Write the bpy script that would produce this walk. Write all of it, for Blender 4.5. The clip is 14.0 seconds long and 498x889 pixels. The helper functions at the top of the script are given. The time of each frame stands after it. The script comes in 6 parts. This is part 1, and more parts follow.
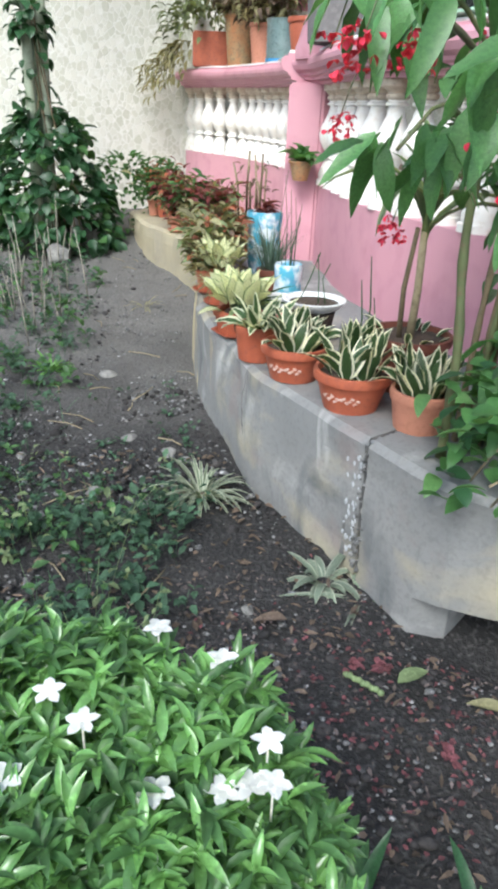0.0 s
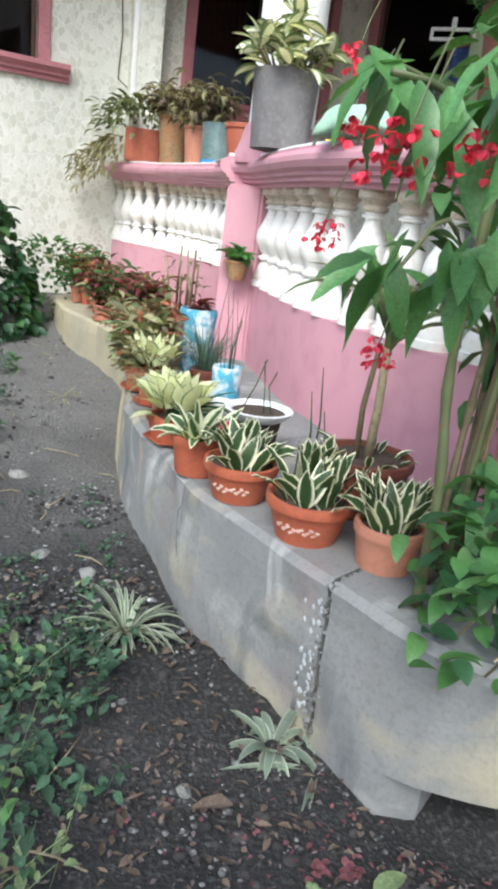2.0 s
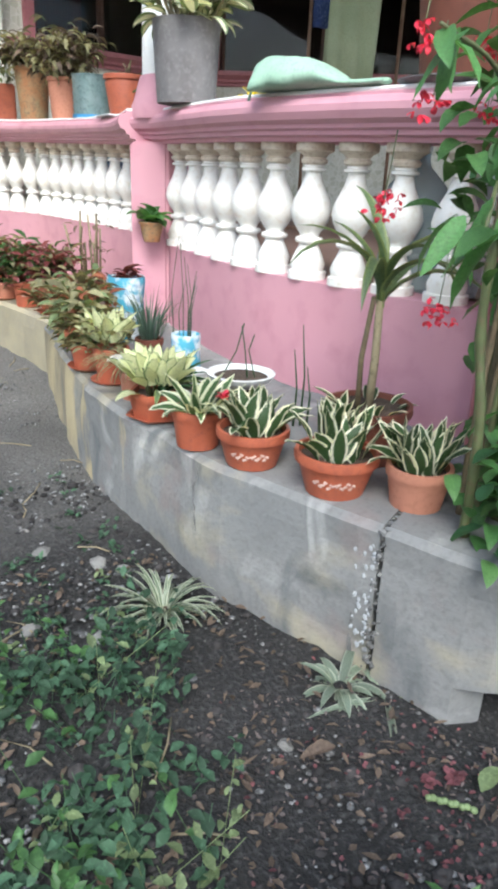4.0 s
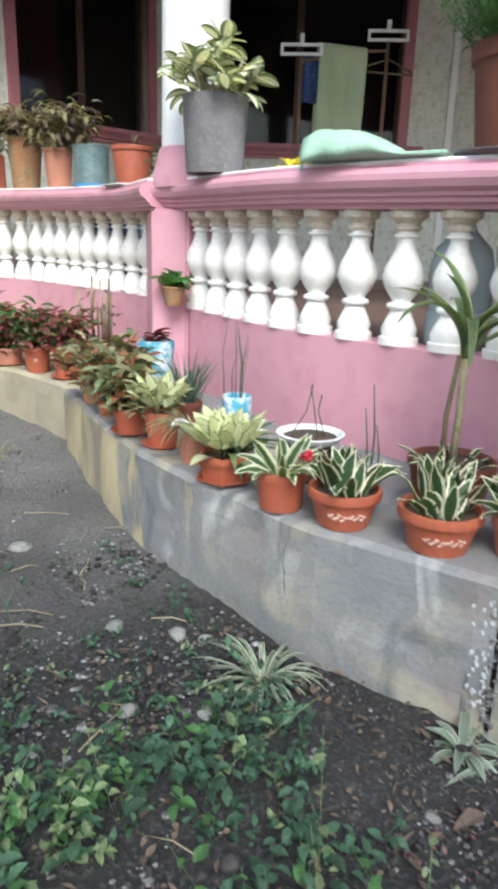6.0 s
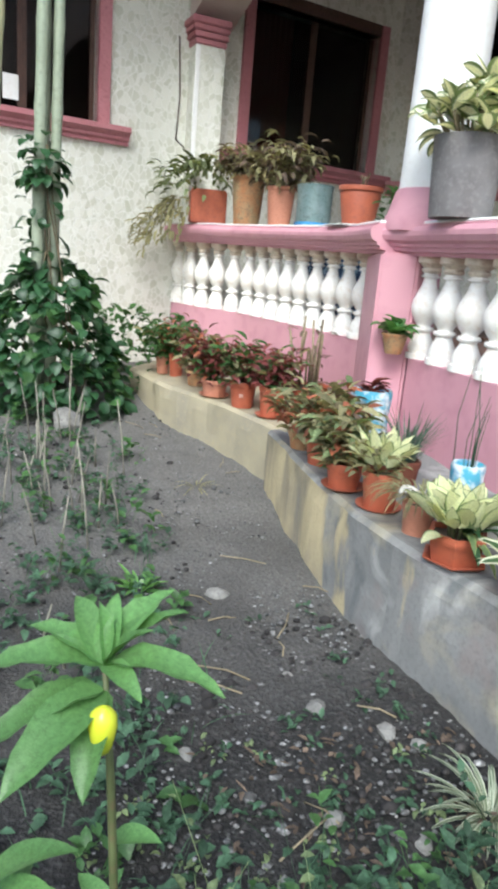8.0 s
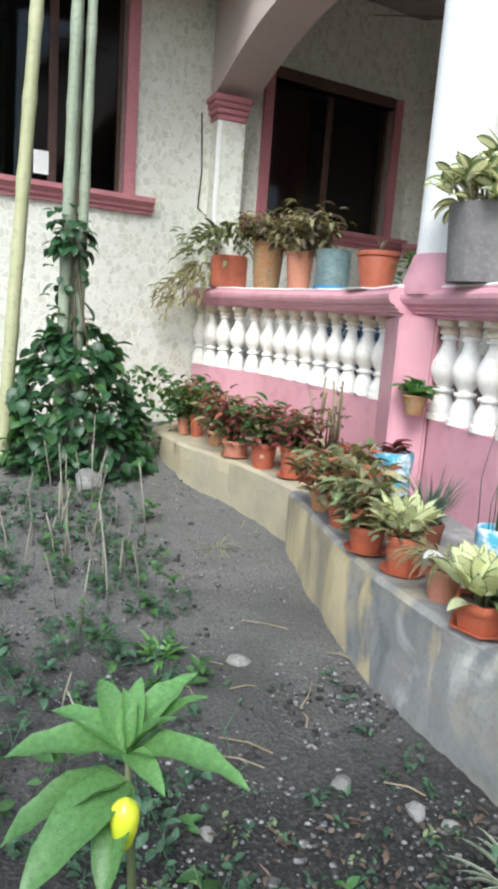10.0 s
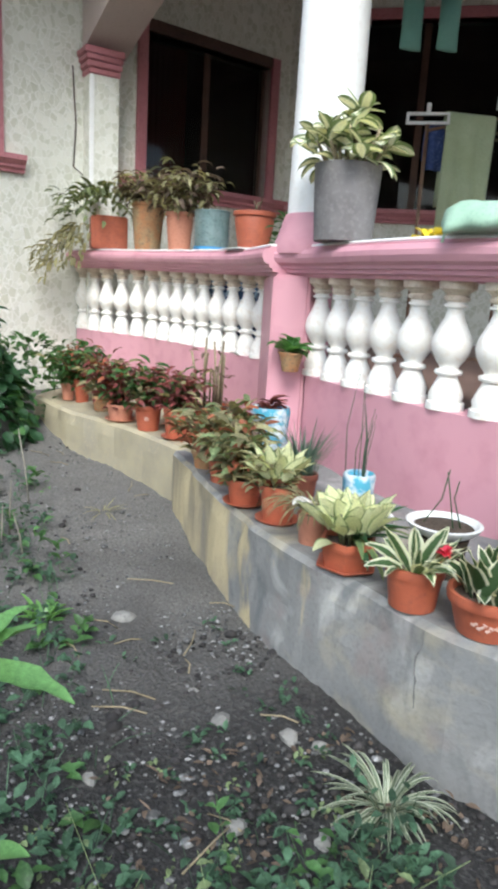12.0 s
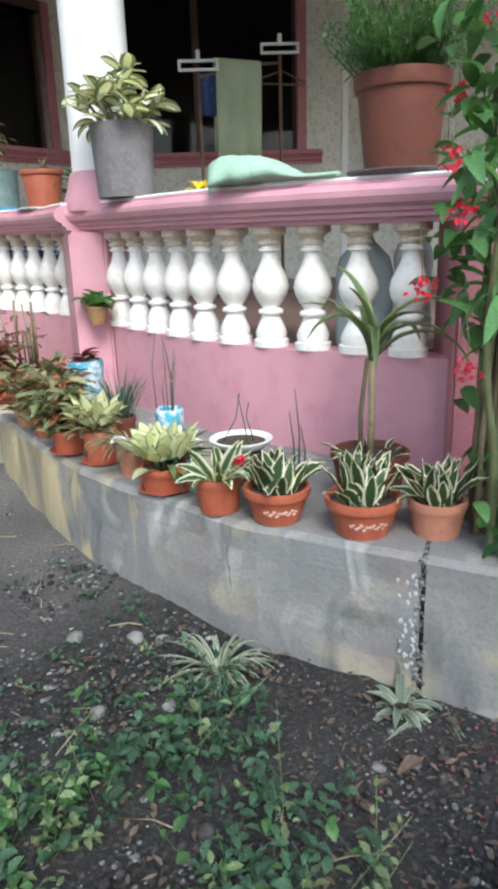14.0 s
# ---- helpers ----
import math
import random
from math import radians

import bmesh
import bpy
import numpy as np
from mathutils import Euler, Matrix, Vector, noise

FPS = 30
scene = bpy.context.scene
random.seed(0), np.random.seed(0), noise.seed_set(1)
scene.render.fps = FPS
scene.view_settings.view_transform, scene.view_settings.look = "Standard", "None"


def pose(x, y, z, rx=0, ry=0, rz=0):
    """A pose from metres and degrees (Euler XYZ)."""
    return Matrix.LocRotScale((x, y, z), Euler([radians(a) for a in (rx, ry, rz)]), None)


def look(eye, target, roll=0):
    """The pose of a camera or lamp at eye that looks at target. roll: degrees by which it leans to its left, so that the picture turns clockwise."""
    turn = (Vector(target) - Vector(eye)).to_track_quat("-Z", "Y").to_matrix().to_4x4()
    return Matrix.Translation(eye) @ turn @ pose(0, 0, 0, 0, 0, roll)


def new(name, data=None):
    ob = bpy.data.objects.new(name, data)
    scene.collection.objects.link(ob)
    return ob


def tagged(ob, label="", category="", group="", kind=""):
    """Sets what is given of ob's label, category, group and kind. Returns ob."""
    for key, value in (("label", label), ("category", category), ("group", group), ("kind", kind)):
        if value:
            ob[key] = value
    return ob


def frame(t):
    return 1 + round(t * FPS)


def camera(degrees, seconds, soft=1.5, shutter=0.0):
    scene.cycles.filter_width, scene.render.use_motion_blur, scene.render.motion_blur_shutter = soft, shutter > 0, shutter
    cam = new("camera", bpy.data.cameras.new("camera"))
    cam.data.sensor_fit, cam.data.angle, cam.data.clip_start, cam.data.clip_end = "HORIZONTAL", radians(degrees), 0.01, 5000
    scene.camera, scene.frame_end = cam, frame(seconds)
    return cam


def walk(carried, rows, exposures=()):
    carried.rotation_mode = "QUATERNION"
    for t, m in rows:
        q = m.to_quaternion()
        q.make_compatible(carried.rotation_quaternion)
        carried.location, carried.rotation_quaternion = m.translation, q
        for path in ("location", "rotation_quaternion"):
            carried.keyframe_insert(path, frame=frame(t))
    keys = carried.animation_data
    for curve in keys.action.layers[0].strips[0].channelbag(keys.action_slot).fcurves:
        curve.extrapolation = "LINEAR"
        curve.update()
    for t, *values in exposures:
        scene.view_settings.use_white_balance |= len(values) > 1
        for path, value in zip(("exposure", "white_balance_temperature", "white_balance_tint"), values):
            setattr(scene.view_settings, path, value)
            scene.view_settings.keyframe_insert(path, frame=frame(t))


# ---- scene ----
cam = camera(40.0, 14.0, soft=3.8, shutter=0.25)
PATH = [
    (0, (-0.838, 3.307, 1.207), (-0.785, 5.107, 0.337), 2.5),
    (0.5, (-0.847, 3.32, 1.202), (-0.765, 5.143, 0.384), 1.9),
    (1, (-0.856, 3.391, 1.183), (-0.536, 5.105, 0.203), 3.9),
    (1.5, (-0.888, 3.437, 1.186), (-0.47, 5.225, 0.393), 5.7),
    (2, (-0.922, 3.592, 1.201), (-0.617, 5.469, 0.58), 7.2),
    (3.0, (-1.12, 3.585, 1.215), (-0.6, 5.44, 0.55), 5.2),
    (3.8, (-1.3, 3.64, 1.23), (-0.63, 5.42, 0.5), 3.0),
    (4.5, (-1.413, 3.712, 1.24), (-0.671, 5.399, 0.463), 1.5),
    (5, (-1.6, 3.703, 1.25), (-0.731, 5.315, 0.447), 1.7),
    (5.5, (-1.692, 3.695, 1.245), (-0.818, 5.349, 0.538), 3.2),
    (6, (-1.696, 3.844, 1.226), (-0.865, 5.571, 0.655), 1.9),
    (6.5, (-1.741, 4.004, 1.227), (-1.062, 5.801, 0.67), 4.4),
    (7, (-1.758, 4.056, 1.242), (-1.166, 5.89, 0.709), 3.7),
    (7.5, (-1.776, 4.092, 1.248), (-1.272, 5.948, 0.697), 3.9),
    (8, (-1.828, 4.107, 1.254), (-1.441, 6.003, 0.747), 4.8),
    (8.5, (-1.845, 4.109, 1.268), (-1.501, 6.032, 0.841), 5.4),
    (11, (-1.815, 4.11, 1.282), (-1.477, 6.05, 0.932), 2.9),
    (11.5, (-1.795, 4.081, 1.278), (-1.312, 5.985, 0.9), 3.7),
    (12, (-1.752, 4.035, 1.263), (-1.148, 5.893, 0.833), 3.4),
    (12.5, (-1.741, 3.952, 1.288), (-1.041, 5.761, 0.8), 1.7),
    (13, (-1.734, 3.86, 1.289), (-0.888, 5.602, 0.79), 0.4),
    (13.5, (-1.736, 3.769, 1.296), (-0.807, 5.458, 0.764), -0.8),
    (14, (-1.778, 3.704, 1.307), (-0.774, 5.335, 0.731), -1.8),
]
walk(cam, [(t, look(eye, target, roll)) for t, eye, target, roll in PATH], [(0.0, 1.1, 6150, 4), (5.0, 1.13, 6150, 4), (7.0, 1.03, 6150, 4), (8.5, 1.1, 6150, 3), (14.0, 0.98, 6150, 4)])

# ---- light: open shade under a bright, hazy sky ----
world = bpy.data.worlds.new("sky")
scene.world = world
world.use_nodes = True
wn = world.node_tree
sky = wn.nodes.new("ShaderNodeTexSky")
sky.sky_type, sky.sun_disc = "NISHITA", False
SUN_EL, SUN_AZ = radians(48), radians(200)
sky.sun_elevation, sky.sun_rotation = SUN_EL, SUN_AZ
sky.dust_density, sky.air_density = 3.0, 1.0
wn.nodes["Background"].inputs["Strength"].default_value = 0.15
wn.links.new(sky.outputs[0], wn.nodes["Background"].inputs["Color"])
sun = new("sun", bpy.data.lights.new("sun", "SUN"))
sun.data.energy, sun.data.angle, sun.data.color = 1.5, radians(25), (0.96, 0.98, 1.0)
sun.matrix_world = look((0, 0, 0), (-math.sin(SUN_AZ) * math.cos(SUN_EL), -math.cos(SUN_AZ) * math.cos(SUN_EL), -math.sin(SUN_EL)))


# ---- materials ----
def surface(name, colours, big=3.0, fine=60.0, rough=0.8, bump=0.3, dist=0.01, metal=0.0, spec=0.4, island=0.0, each=0.0, stain=0.5, uvedge=None, detail=6):
    """Two scales of noise between three colours, fine relief, optional random tone per island or per object, optional leaf margin."""
    m = bpy.data.materials.new(name)
    m.use_nodes = True
    n, l = m.node_tree.nodes, m.node_tree.links
    b = n["Principled BSDF"]
    b.inputs["Roughness"].default_value, b.inputs["Metallic"].default_value = rough, metal
    b.inputs["Specular IOR Level"].default_value = spec
    tc = n.new("ShaderNodeTexCoord")
    a, c = n.new("ShaderNodeTexNoise"), n.new("ShaderNodeTexNoise")
    a.inputs["Scale"].default_value, c.inputs["Scale"].default_value = big, fine
    a.inputs["Detail"].default_value, c.inputs["Detail"].default_value = detail, 4
    for t in (a, c):
        l.new(tc.outputs["Object"], t.inputs["Vector"])
    ra, rc = n.new("ShaderNodeValToRGB"), n.new("ShaderNodeMix")
    ra.color_ramp.elements[0].position, ra.color_ramp.elements[1].position = 0.5 - stain * 0.4, 0.5 + stain * 0.4
    ra.color_ramp.elements[0].color, ra.color_ramp.elements[1].color = (*colours[0], 1), (*colours[1], 1)
    rc.data_type = "RGBA"
    l.new(a.outputs["Fac"], ra.inputs["Fac"])
    mr = n.new("ShaderNodeMapRange")
    mr.inputs["From Min"].default_value, mr.inputs["From Max"].default_value = 0.5, 0.75
    l.new(c.outputs["Fac"], mr.inputs["Value"])
    l.new(mr.outputs["Result"], rc.inputs["Factor"])
    l.new(ra.outputs["Color"], rc.inputs["A"])
    rc.inputs["B"].default_value = (*colours[2], 1)
    col = rc.outputs["Result"]
    if uvedge:
        uv = n.new("ShaderNodeUVMap")
        sep = n.new("ShaderNodeSeparateXYZ")
        l.new(uv.outputs["UV"], sep.inputs["Vector"])
        wob = n.new("ShaderNodeMath"); wob.operation = "MULTIPLY_ADD"
        wob.inputs[1].default_value, wob.inputs[2].default_value = 0.25, -0.12
        l.new(c.outputs["Fac"], wob.inputs[0])
        s1 = n.new("ShaderNodeMath"); s1.operation = "SUBTRACT"; s1.inputs[1].default_value = 0.5
        l.new(sep.outputs["X"], s1.inputs[0])
        s2 = n.new("ShaderNodeMath"); s2.operation = "ABSOLUTE"
        l.new(s1.outputs[0], s2.inputs[0])
        s3 = n.new("ShaderNodeMath"); s3.operation = "ADD"
        l.new(s2.outputs[0], s3.inputs[0]); l.new(wob.outputs[0], s3.inputs[1])
        me = n.new("ShaderNodeMapRange")
        me.inputs["From Min"].default_value, me.inputs["From Max"].default_value = uvedge[0] - 0.03, uvedge[0] + 0.03
        l.new(s3.outputs[0], me.inputs["Value"])
        mm = n.new("ShaderNodeMix"); mm.data_type = "RGBA"
        l.new(me.outputs["Result"], mm.inputs["Factor"]); l.new(col, mm.inputs["A"])
        mm.inputs["B"].default_value = (*uvedge[1], 1)
        col = mm.outputs["Result"]
    for amount, node, out in ((island, "ShaderNodeNewGeometry", "Random Per Island"), (each, "ShaderNodeObjectInfo", "Random")):
        if amount:
            g, h, r = n.new(node), n.new("ShaderNodeHueSaturation"), n.new("ShaderNodeMapRange")
            r.inputs["To Min"].default_value, r.inputs["To Max"].default_value = 1 - amount, 1 + amount
            l.new(g.outputs[out], r.inputs["Value"]); l.new(r.outputs["Result"], h.inputs["Value"]); l.new(col, h.inputs["Color"])
            col = h.outputs["Color"]
    l.new(col, b.inputs["Base Color"])
    if bump:
        bp = n.new("ShaderNodeBump")
        bp.inputs["Strength"].default_value, bp.inputs["Distance"].default_value = bump, dist
        l.new(c.outputs["Fac"], bp.inputs["Height"]); l.new(bp.outputs["Normal"], b.inputs["Normal"])
    return m


def node_of(m, kind):
    return next(x for x in m.node_tree.nodes if x.bl_idname == kind)


def stone_paper():
    """Cream wall with a crazed pattern of small stones in faint relief."""
    m = surface("cream_stone_wall", ((0.72, 0.72, 0.65), (0.79, 0.78, 0.73), (0.66, 0.65, 0.57)), 1.2, 40, 0.75, 0.0)
    n, l = m.node_tree.nodes, m.node_tree.links
    b = n["Principled BSDF"]
    tc = n.new("ShaderNodeTexCoord")
    mp = n.new("ShaderNodeMapping"); mp.inputs["Scale"].default_value = (1.3, 1.3, 1.0)
    v = n.new("ShaderNodeTexVoronoi"); v.feature = "DISTANCE_TO_EDGE"; v.inputs["Scale"].default_value = 15
    l.new(tc.outputs["Object"], mp.inputs["Vector"]); l.new(mp.outputs["Vector"], v.inputs["Vector"])
    r = n.new("ShaderNodeMapRange"); r.inputs["From Min"].default_value, r.inputs["From Max"].default_value = 0.03, 0.09
    l.new(v.outputs["Distance"], r.inputs["Value"])
    v2 = n.new("ShaderNodeTexVoronoi"); v2.inputs["Scale"].default_value = 15
    l.new(mp.outputs["Vector"], v2.inputs["Vector"])
    ramp = n.new("ShaderNodeValToRGB")
    ramp.color_ramp.elements[0].color, ramp.color_ramp.elements[1].color = (0.53, 0.53, 0.43, 1), (0.75, 0.74, 0.67, 1)
    l.new(v2.outputs["Color"], ramp.inputs["Fac"])
    mix = n.new("ShaderNodeMix"); mix.data_type = "RGBA"
    base = b.inputs["Base Color"].links[0].from_socket
    l.new(r.outputs["Result"], mix.inputs["Factor"]); l.new(base, mix.inputs["A"]); l.new(ramp.outputs["Color"], mix.inputs["B"])
    l.new(mix.outputs["Result"], b.inputs["Base Color"])
    bp = n.new("ShaderNodeBump"); bp.inputs["Strength"].default_value, bp.inputs["Distance"].default_value = 0.5, 0.006
    l.new(r.outputs["Result"], bp.inputs["Height"]); l.new(bp.outputs["Normal"], b.inputs["Normal"])
    return m


PINK = surface("pink_paint", ((0.54, 0.27, 0.32), (0.61, 0.32, 0.375), (0.5, 0.24, 0.29)), 2.2, 9, 0.6, 0.08, 0.003, stain=0.9)
PINK_TRIM = surface("rose_trim_paint", ((0.4, 0.15, 0.17), (0.48, 0.2, 0.22), (0.34, 0.12, 0.14)), 3, 50, 0.5, 0.12, 0.004)
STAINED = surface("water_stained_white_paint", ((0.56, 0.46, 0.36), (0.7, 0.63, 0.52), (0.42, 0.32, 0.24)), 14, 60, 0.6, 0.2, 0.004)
WHITE = surface("white_paint", ((0.8, 0.77, 0.72), (0.86, 0.85, 0.82), (0.72, 0.66, 0.58)), 6, 40, 0.45, 0.12, 0.004)
COLUMN_WHITE = surface("column_white", ((0.8, 0.79, 0.77), (0.84, 0.84, 0.83), (0.76, 0.73, 0.7)), 3, 40, 0.5, 0.1, 0.003)
OCHRE = surface("weathered_ochre_paint", ((0.24, 0.22, 0.18), (0.46, 0.4, 0.26), (0.38, 0.32, 0.21)), 3.4, 60, 0.85, 0.4, 0.005, stain=0.7, detail=9)


def painted_concrete():
    """Bare grey concrete with pale lime blooms, damp stains, pits and, towards its far end, flakes of ochre paint on its face."""
    m = surface("grey_concrete", ((0.15, 0.155, 0.157), (0.265, 0.259, 0.252), (0.19, 0.188, 0.185)), 2.6, 70, 0.9, 0.35, 0.006, stain=0.7, detail=9)
    n, l = m.node_tree.nodes, m.node_tree.links
    b = n["Principled BSDF"]
    tc = node_of(m, "ShaderNodeTexCoord")
    sep = n.new("ShaderNodeSeparateXYZ"); l.new(tc.outputs["Object"], sep.inputs["Vector"])

    def cloud(scale, detail, distortion=0.0, stretch=(1, 1, 1)):
        mp = n.new("ShaderNodeMapping"); mp.inputs["Scale"].default_value = stretch
        l.new(tc.outputs["Object"], mp.inputs["Vector"])
        t = n.new("ShaderNodeTexNoise")
        t.inputs["Scale"].default_value, t.inputs["Detail"].default_value, t.inputs["Distortion"].default_value = scale, detail, distortion
        l.new(mp.outputs["Vector"], t.inputs["Vector"])
        return t.outputs["Fac"]

    def span(value, lo, hi, to=1.0):
        q = n.new("ShaderNodeMapRange")
        q.inputs["From Min"].default_value, q.inputs["From Max"].default_value, q.inputs["To Max"].default_value = lo, hi, to
        l.new(value, q.inputs["Value"])
        return q.outputs["Result"]

    def blend(fac, a, colour, mode="MIX"):
        q = n.new("ShaderNodeMix"); q.data_type, q.blend_type = "RGBA", mode
        l.new(fac, q.inputs["Factor"]); l.new(a, q.inputs["A"])
        if isinstance(colour, tuple):
            q.inputs["B"].default_value = (*colour, 1)
        else:
            l.new(colour, q.inputs["B"])
        return q.outputs["Result"]

    col = b.inputs["Base Color"].links[0].from_socket
    run = cloud(2.5, 8, 0.0, (3, 3, 0.8))
    col = blend(span(cloud(4.2, 9, 0.8), 0.56, 0.7, 0.8), col, (0.42, 0.415, 0.4))
    col = blend(span(cloud(2.7, 6, 0.4, (1, 1, 1.4)), 0.56, 0.68, 0.7), col, (0.38, 0.335, 0.235))
    col = blend(span(cloud(3.4, 8, 1.0, (1.6, 1.6, 0.7)), 0.55, 0.7, 0.75), col, (0.1, 0.108, 0.112))
    col = blend(span(cloud(5.5, 5), 0.58, 0.7, 0.5), col, (0.24, 0.19, 0.18))
    # ochre paint, on upright faces past the bend
    add = n.new("ShaderNodeMath"); add.operation = "MULTIPLY_ADD"; add.inputs[1].default_value = 2.4
    l.new(run, add.inputs[0]); l.new(sep.outputs["Y"], add.inputs[2])
    geo, up = n.new("ShaderNodeNewGeometry"), n.new("ShaderNodeSeparateXYZ")
    l.new(geo.outputs["Normal"], up.inputs["Vector"])
    side = n.new("ShaderNodeMapRange"); side.inputs["From Min"].default_value, side.inputs["From Max"].default_value = 0.8, 0.3
    l.new(up.outputs["Z"], side.inputs["Value"])
    both = n.new("ShaderNodeMath"); both.operation = "MULTIPLY"
    l.new(span(add.outputs[0], 7.42, 7.6), both.inputs[0]); l.new(side.outputs["Result"], both.inputs[1])
    oc = n.new("ShaderNodeValToRGB")
    oc.color_ramp.elements[0].position, oc.color_ramp.elements[1].position = 0.35, 0.6
    oc.color_ramp.elements[0].color, oc.color_ramp.elements[1].color = (0.24, 0.21, 0.16, 1), (0.46, 0.385, 0.24, 1)
    l.new(run, oc.inputs["Fac"])
    col = blend(both.outputs[0], col, oc.outputs["Color"])
    pits = span(cloud(60, 4), 0.36, 0.46)
    dark = n.new("ShaderNodeMapRange"); dark.inputs["To Min"].default_value = 0.9
    l.new(pits, dark.inputs["Value"])
    one = n.new("ShaderNodeValue"); one.outputs[0].default_value = 1.0
    col = blend(one.outputs[0], col, dark.outputs["Result"], "MULTIPLY")
    l.new(col, b.inputs["Base Color"])
    bp = n.new("ShaderNodeBump"); bp.inputs["Strength"].default_value, bp.inputs["Distance"].default_value = 0.45, 0.008
    l.new(cloud(14, 8), bp.inputs["Height"])
    l.new(node_of(m, "ShaderNodeBump").outputs["Normal"], bp.inputs["Normal"])
    l.new(bp.outputs["Normal"], b.inputs["Normal"])
    return m


CONCRETE = painted_concrete()
WALLPAPER = stone_paper()
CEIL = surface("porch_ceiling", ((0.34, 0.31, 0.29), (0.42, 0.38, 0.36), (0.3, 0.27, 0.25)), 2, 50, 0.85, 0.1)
ARCH = surface("arch_paint", ((0.5, 0.42, 0.39), (0.56, 0.47, 0.43), (0.46, 0.38, 0.35)), 2, 50, 0.75, 0.1)
TILE = surface("porch_floor", ((0.2, 0.12, 0.1), (0.27, 0.17, 0.14), (0.16, 0.1, 0.09)), 2, 50, 0.5, 0.1)
# near-black so that the shells behind the panes read as unlit rooms
ROOM = surface("room_darkness", ((0.03, 0.02, 0.02), (0.05, 0.03, 0.025), (0.02, 0.015, 0.015)), 2, 20, 0.9, 0.0)
CURTAIN = surface("dark_red_curtain", ((0.3, 0.05, 0.04), (0.38, 0.08, 0.06), (0.22, 0.035, 0.03)), 2, 30, 0.9, 0.1)
DARKWOOD_AND_SHADE = surface("dark_wood_and_shade", ((0.06, 0.03, 0.02), (0.1, 0.05, 0.035), (0.04, 0.02, 0.015)), 4, 30, 0.5, 0.1)
CRACK = surface("crack_shadow_grit", ((0.08, 0.08, 0.08), (0.16, 0.155, 0.15), (0.05, 0.05, 0.05)), 20, 80, 1.0, 0.2)
LIME = surface("lime_stain", ((0.34, 0.35, 0.36), (0.5, 0.51, 0.53), (0.26, 0.26, 0.27)), 20, 80, 0.95, 0.4)


def soil():
    m = surface("soil", ((0.011, 0.0105, 0.0105), (0.03, 0.028, 0.027), (0.07, 0.067, 0.065)), 1.7, 75, 0.95, 0.8, 0.02, stain=0.7, detail=10)
    n, l = m.node_tree.nodes, m.node_tree.links
    b = n["Principled BSDF"]
    base = b.inputs["Base Color"].links[0].from_socket
    tc = node_of(m, "ShaderNodeTexCoord")
    sep = n.new("ShaderNodeSeparateXYZ"); l.new(tc.outputs["Object"], sep.inputs["Vector"])
    nz = n.new("ShaderNodeTexNoise"); nz.inputs["Scale"].default_value = 1.3; l.new(tc.outputs["Object"], nz.inputs["Vector"])
    add = n.new("ShaderNodeMath"); add.operation = "MULTIPLY_ADD"; add.inputs[1].default_value = 2.2
    l.new(nz.outputs["Fac"], add.inputs[0]); l.new(sep.outputs["Y"], add.inputs[2])
    r = n.new("ShaderNodeMapRange"); r.inputs["From Min"].default_value, r.inputs["From Max"].default_value = 6.6, 8.2
    l.new(add.outputs[0], r.inputs["Value"])
    fine = n.new("ShaderNodeTexNoise"); fine.inputs["Scale"].default_value = 90; fine.inputs["Detail"].default_value = 6
    l.new(tc.outputs["Object"], fine.inputs["Vector"])
    rp = n.new("ShaderNodeValToRGB")
    rp.color_ramp.elements[0].position, rp.color_ramp.elements[1].position = 0.3, 0.75
    rp.color_ramp.elements[0].color, rp.color_ramp.elements[1].color = (0.085, 0.08, 0.074, 1), (0.19, 0.182, 0.172, 1)
    l.new(fine.outputs["Fac"], rp.inputs["Fac"])
    mix = n.new("ShaderNodeMix"); mix.data_type = "RGBA"
    l.new(r.outputs["Result"], mix.inputs["Factor"]); l.new(base, mix.inputs["A"]); l.new(rp.outputs["Color"], mix.inputs["B"])
    l.new(mix.outputs["Result"], b.inputs["Base Color"])
    return m


SOIL = soil()


def glass(name, tint=(0.02, 0.02, 0.02), rough=0.05, alpha=None):
    m = bpy.data.materials.new(name)
    m.use_nodes = True
    b = m.node_tree.nodes["Principled BSDF"]
    b.inputs["Base Color"].default_value = (*tint, 1)
    b.inputs["Roughness"].default_value = rough
    b.inputs["Transmission Weight"].default_value = 1.0 if alpha is None else alpha
    b.inputs["IOR"].default_value = 1.3
    return m


PANE = glass("tinted_window_glass", (0.25, 0.25, 0.25), 0.03)


# ---- mesh helpers ----
def obj(name, verts, faces, material, parent=None, label="", smooth=False, uvs=None):
    me = bpy.data.meshes.new(name)
    me.from_pydata([tuple(v) for v in verts], [], faces)
    if uvs is not None:
        layer = me.uv_layers.new(name="uv")
        flat = np.array([uvs[i] for f in faces for i in f], dtype=np.float32).ravel()
        layer.data.foreach_set("uv", flat)
    if smooth:
        me.polygons.foreach_set("use_smooth", [True] * len(me.polygons))
    me.materials.append(material)
    me.validate()
    ob = new(name, me)
    if parent:
        ob.parent = parent
    if label:
        ob["label"] = label
    return ob


def from_bm(name, bm, material, parent=None, label="", smooth=False):
    bmesh.ops.recalc_face_normals(bm, faces=bm.faces)
    me = bpy.data.meshes.new(name)
    bm.to_mesh(me); bm.free()
    if smooth:
        me.polygons.foreach_set("use_smooth", [True] * len(me.polygons))
    me.materials.append(material)
    ob = new(name, me)
    if parent:
        ob.parent = parent
    if label:
        ob["label"] = label
    return ob


def anchor(name, x=0, y=0, z=0, rz=0):
    ob = new(name)
    ob.empty_display_size = 0.1
    ob.matrix_basis = pose(x, y, z, 0, 0, rz)
    return ob


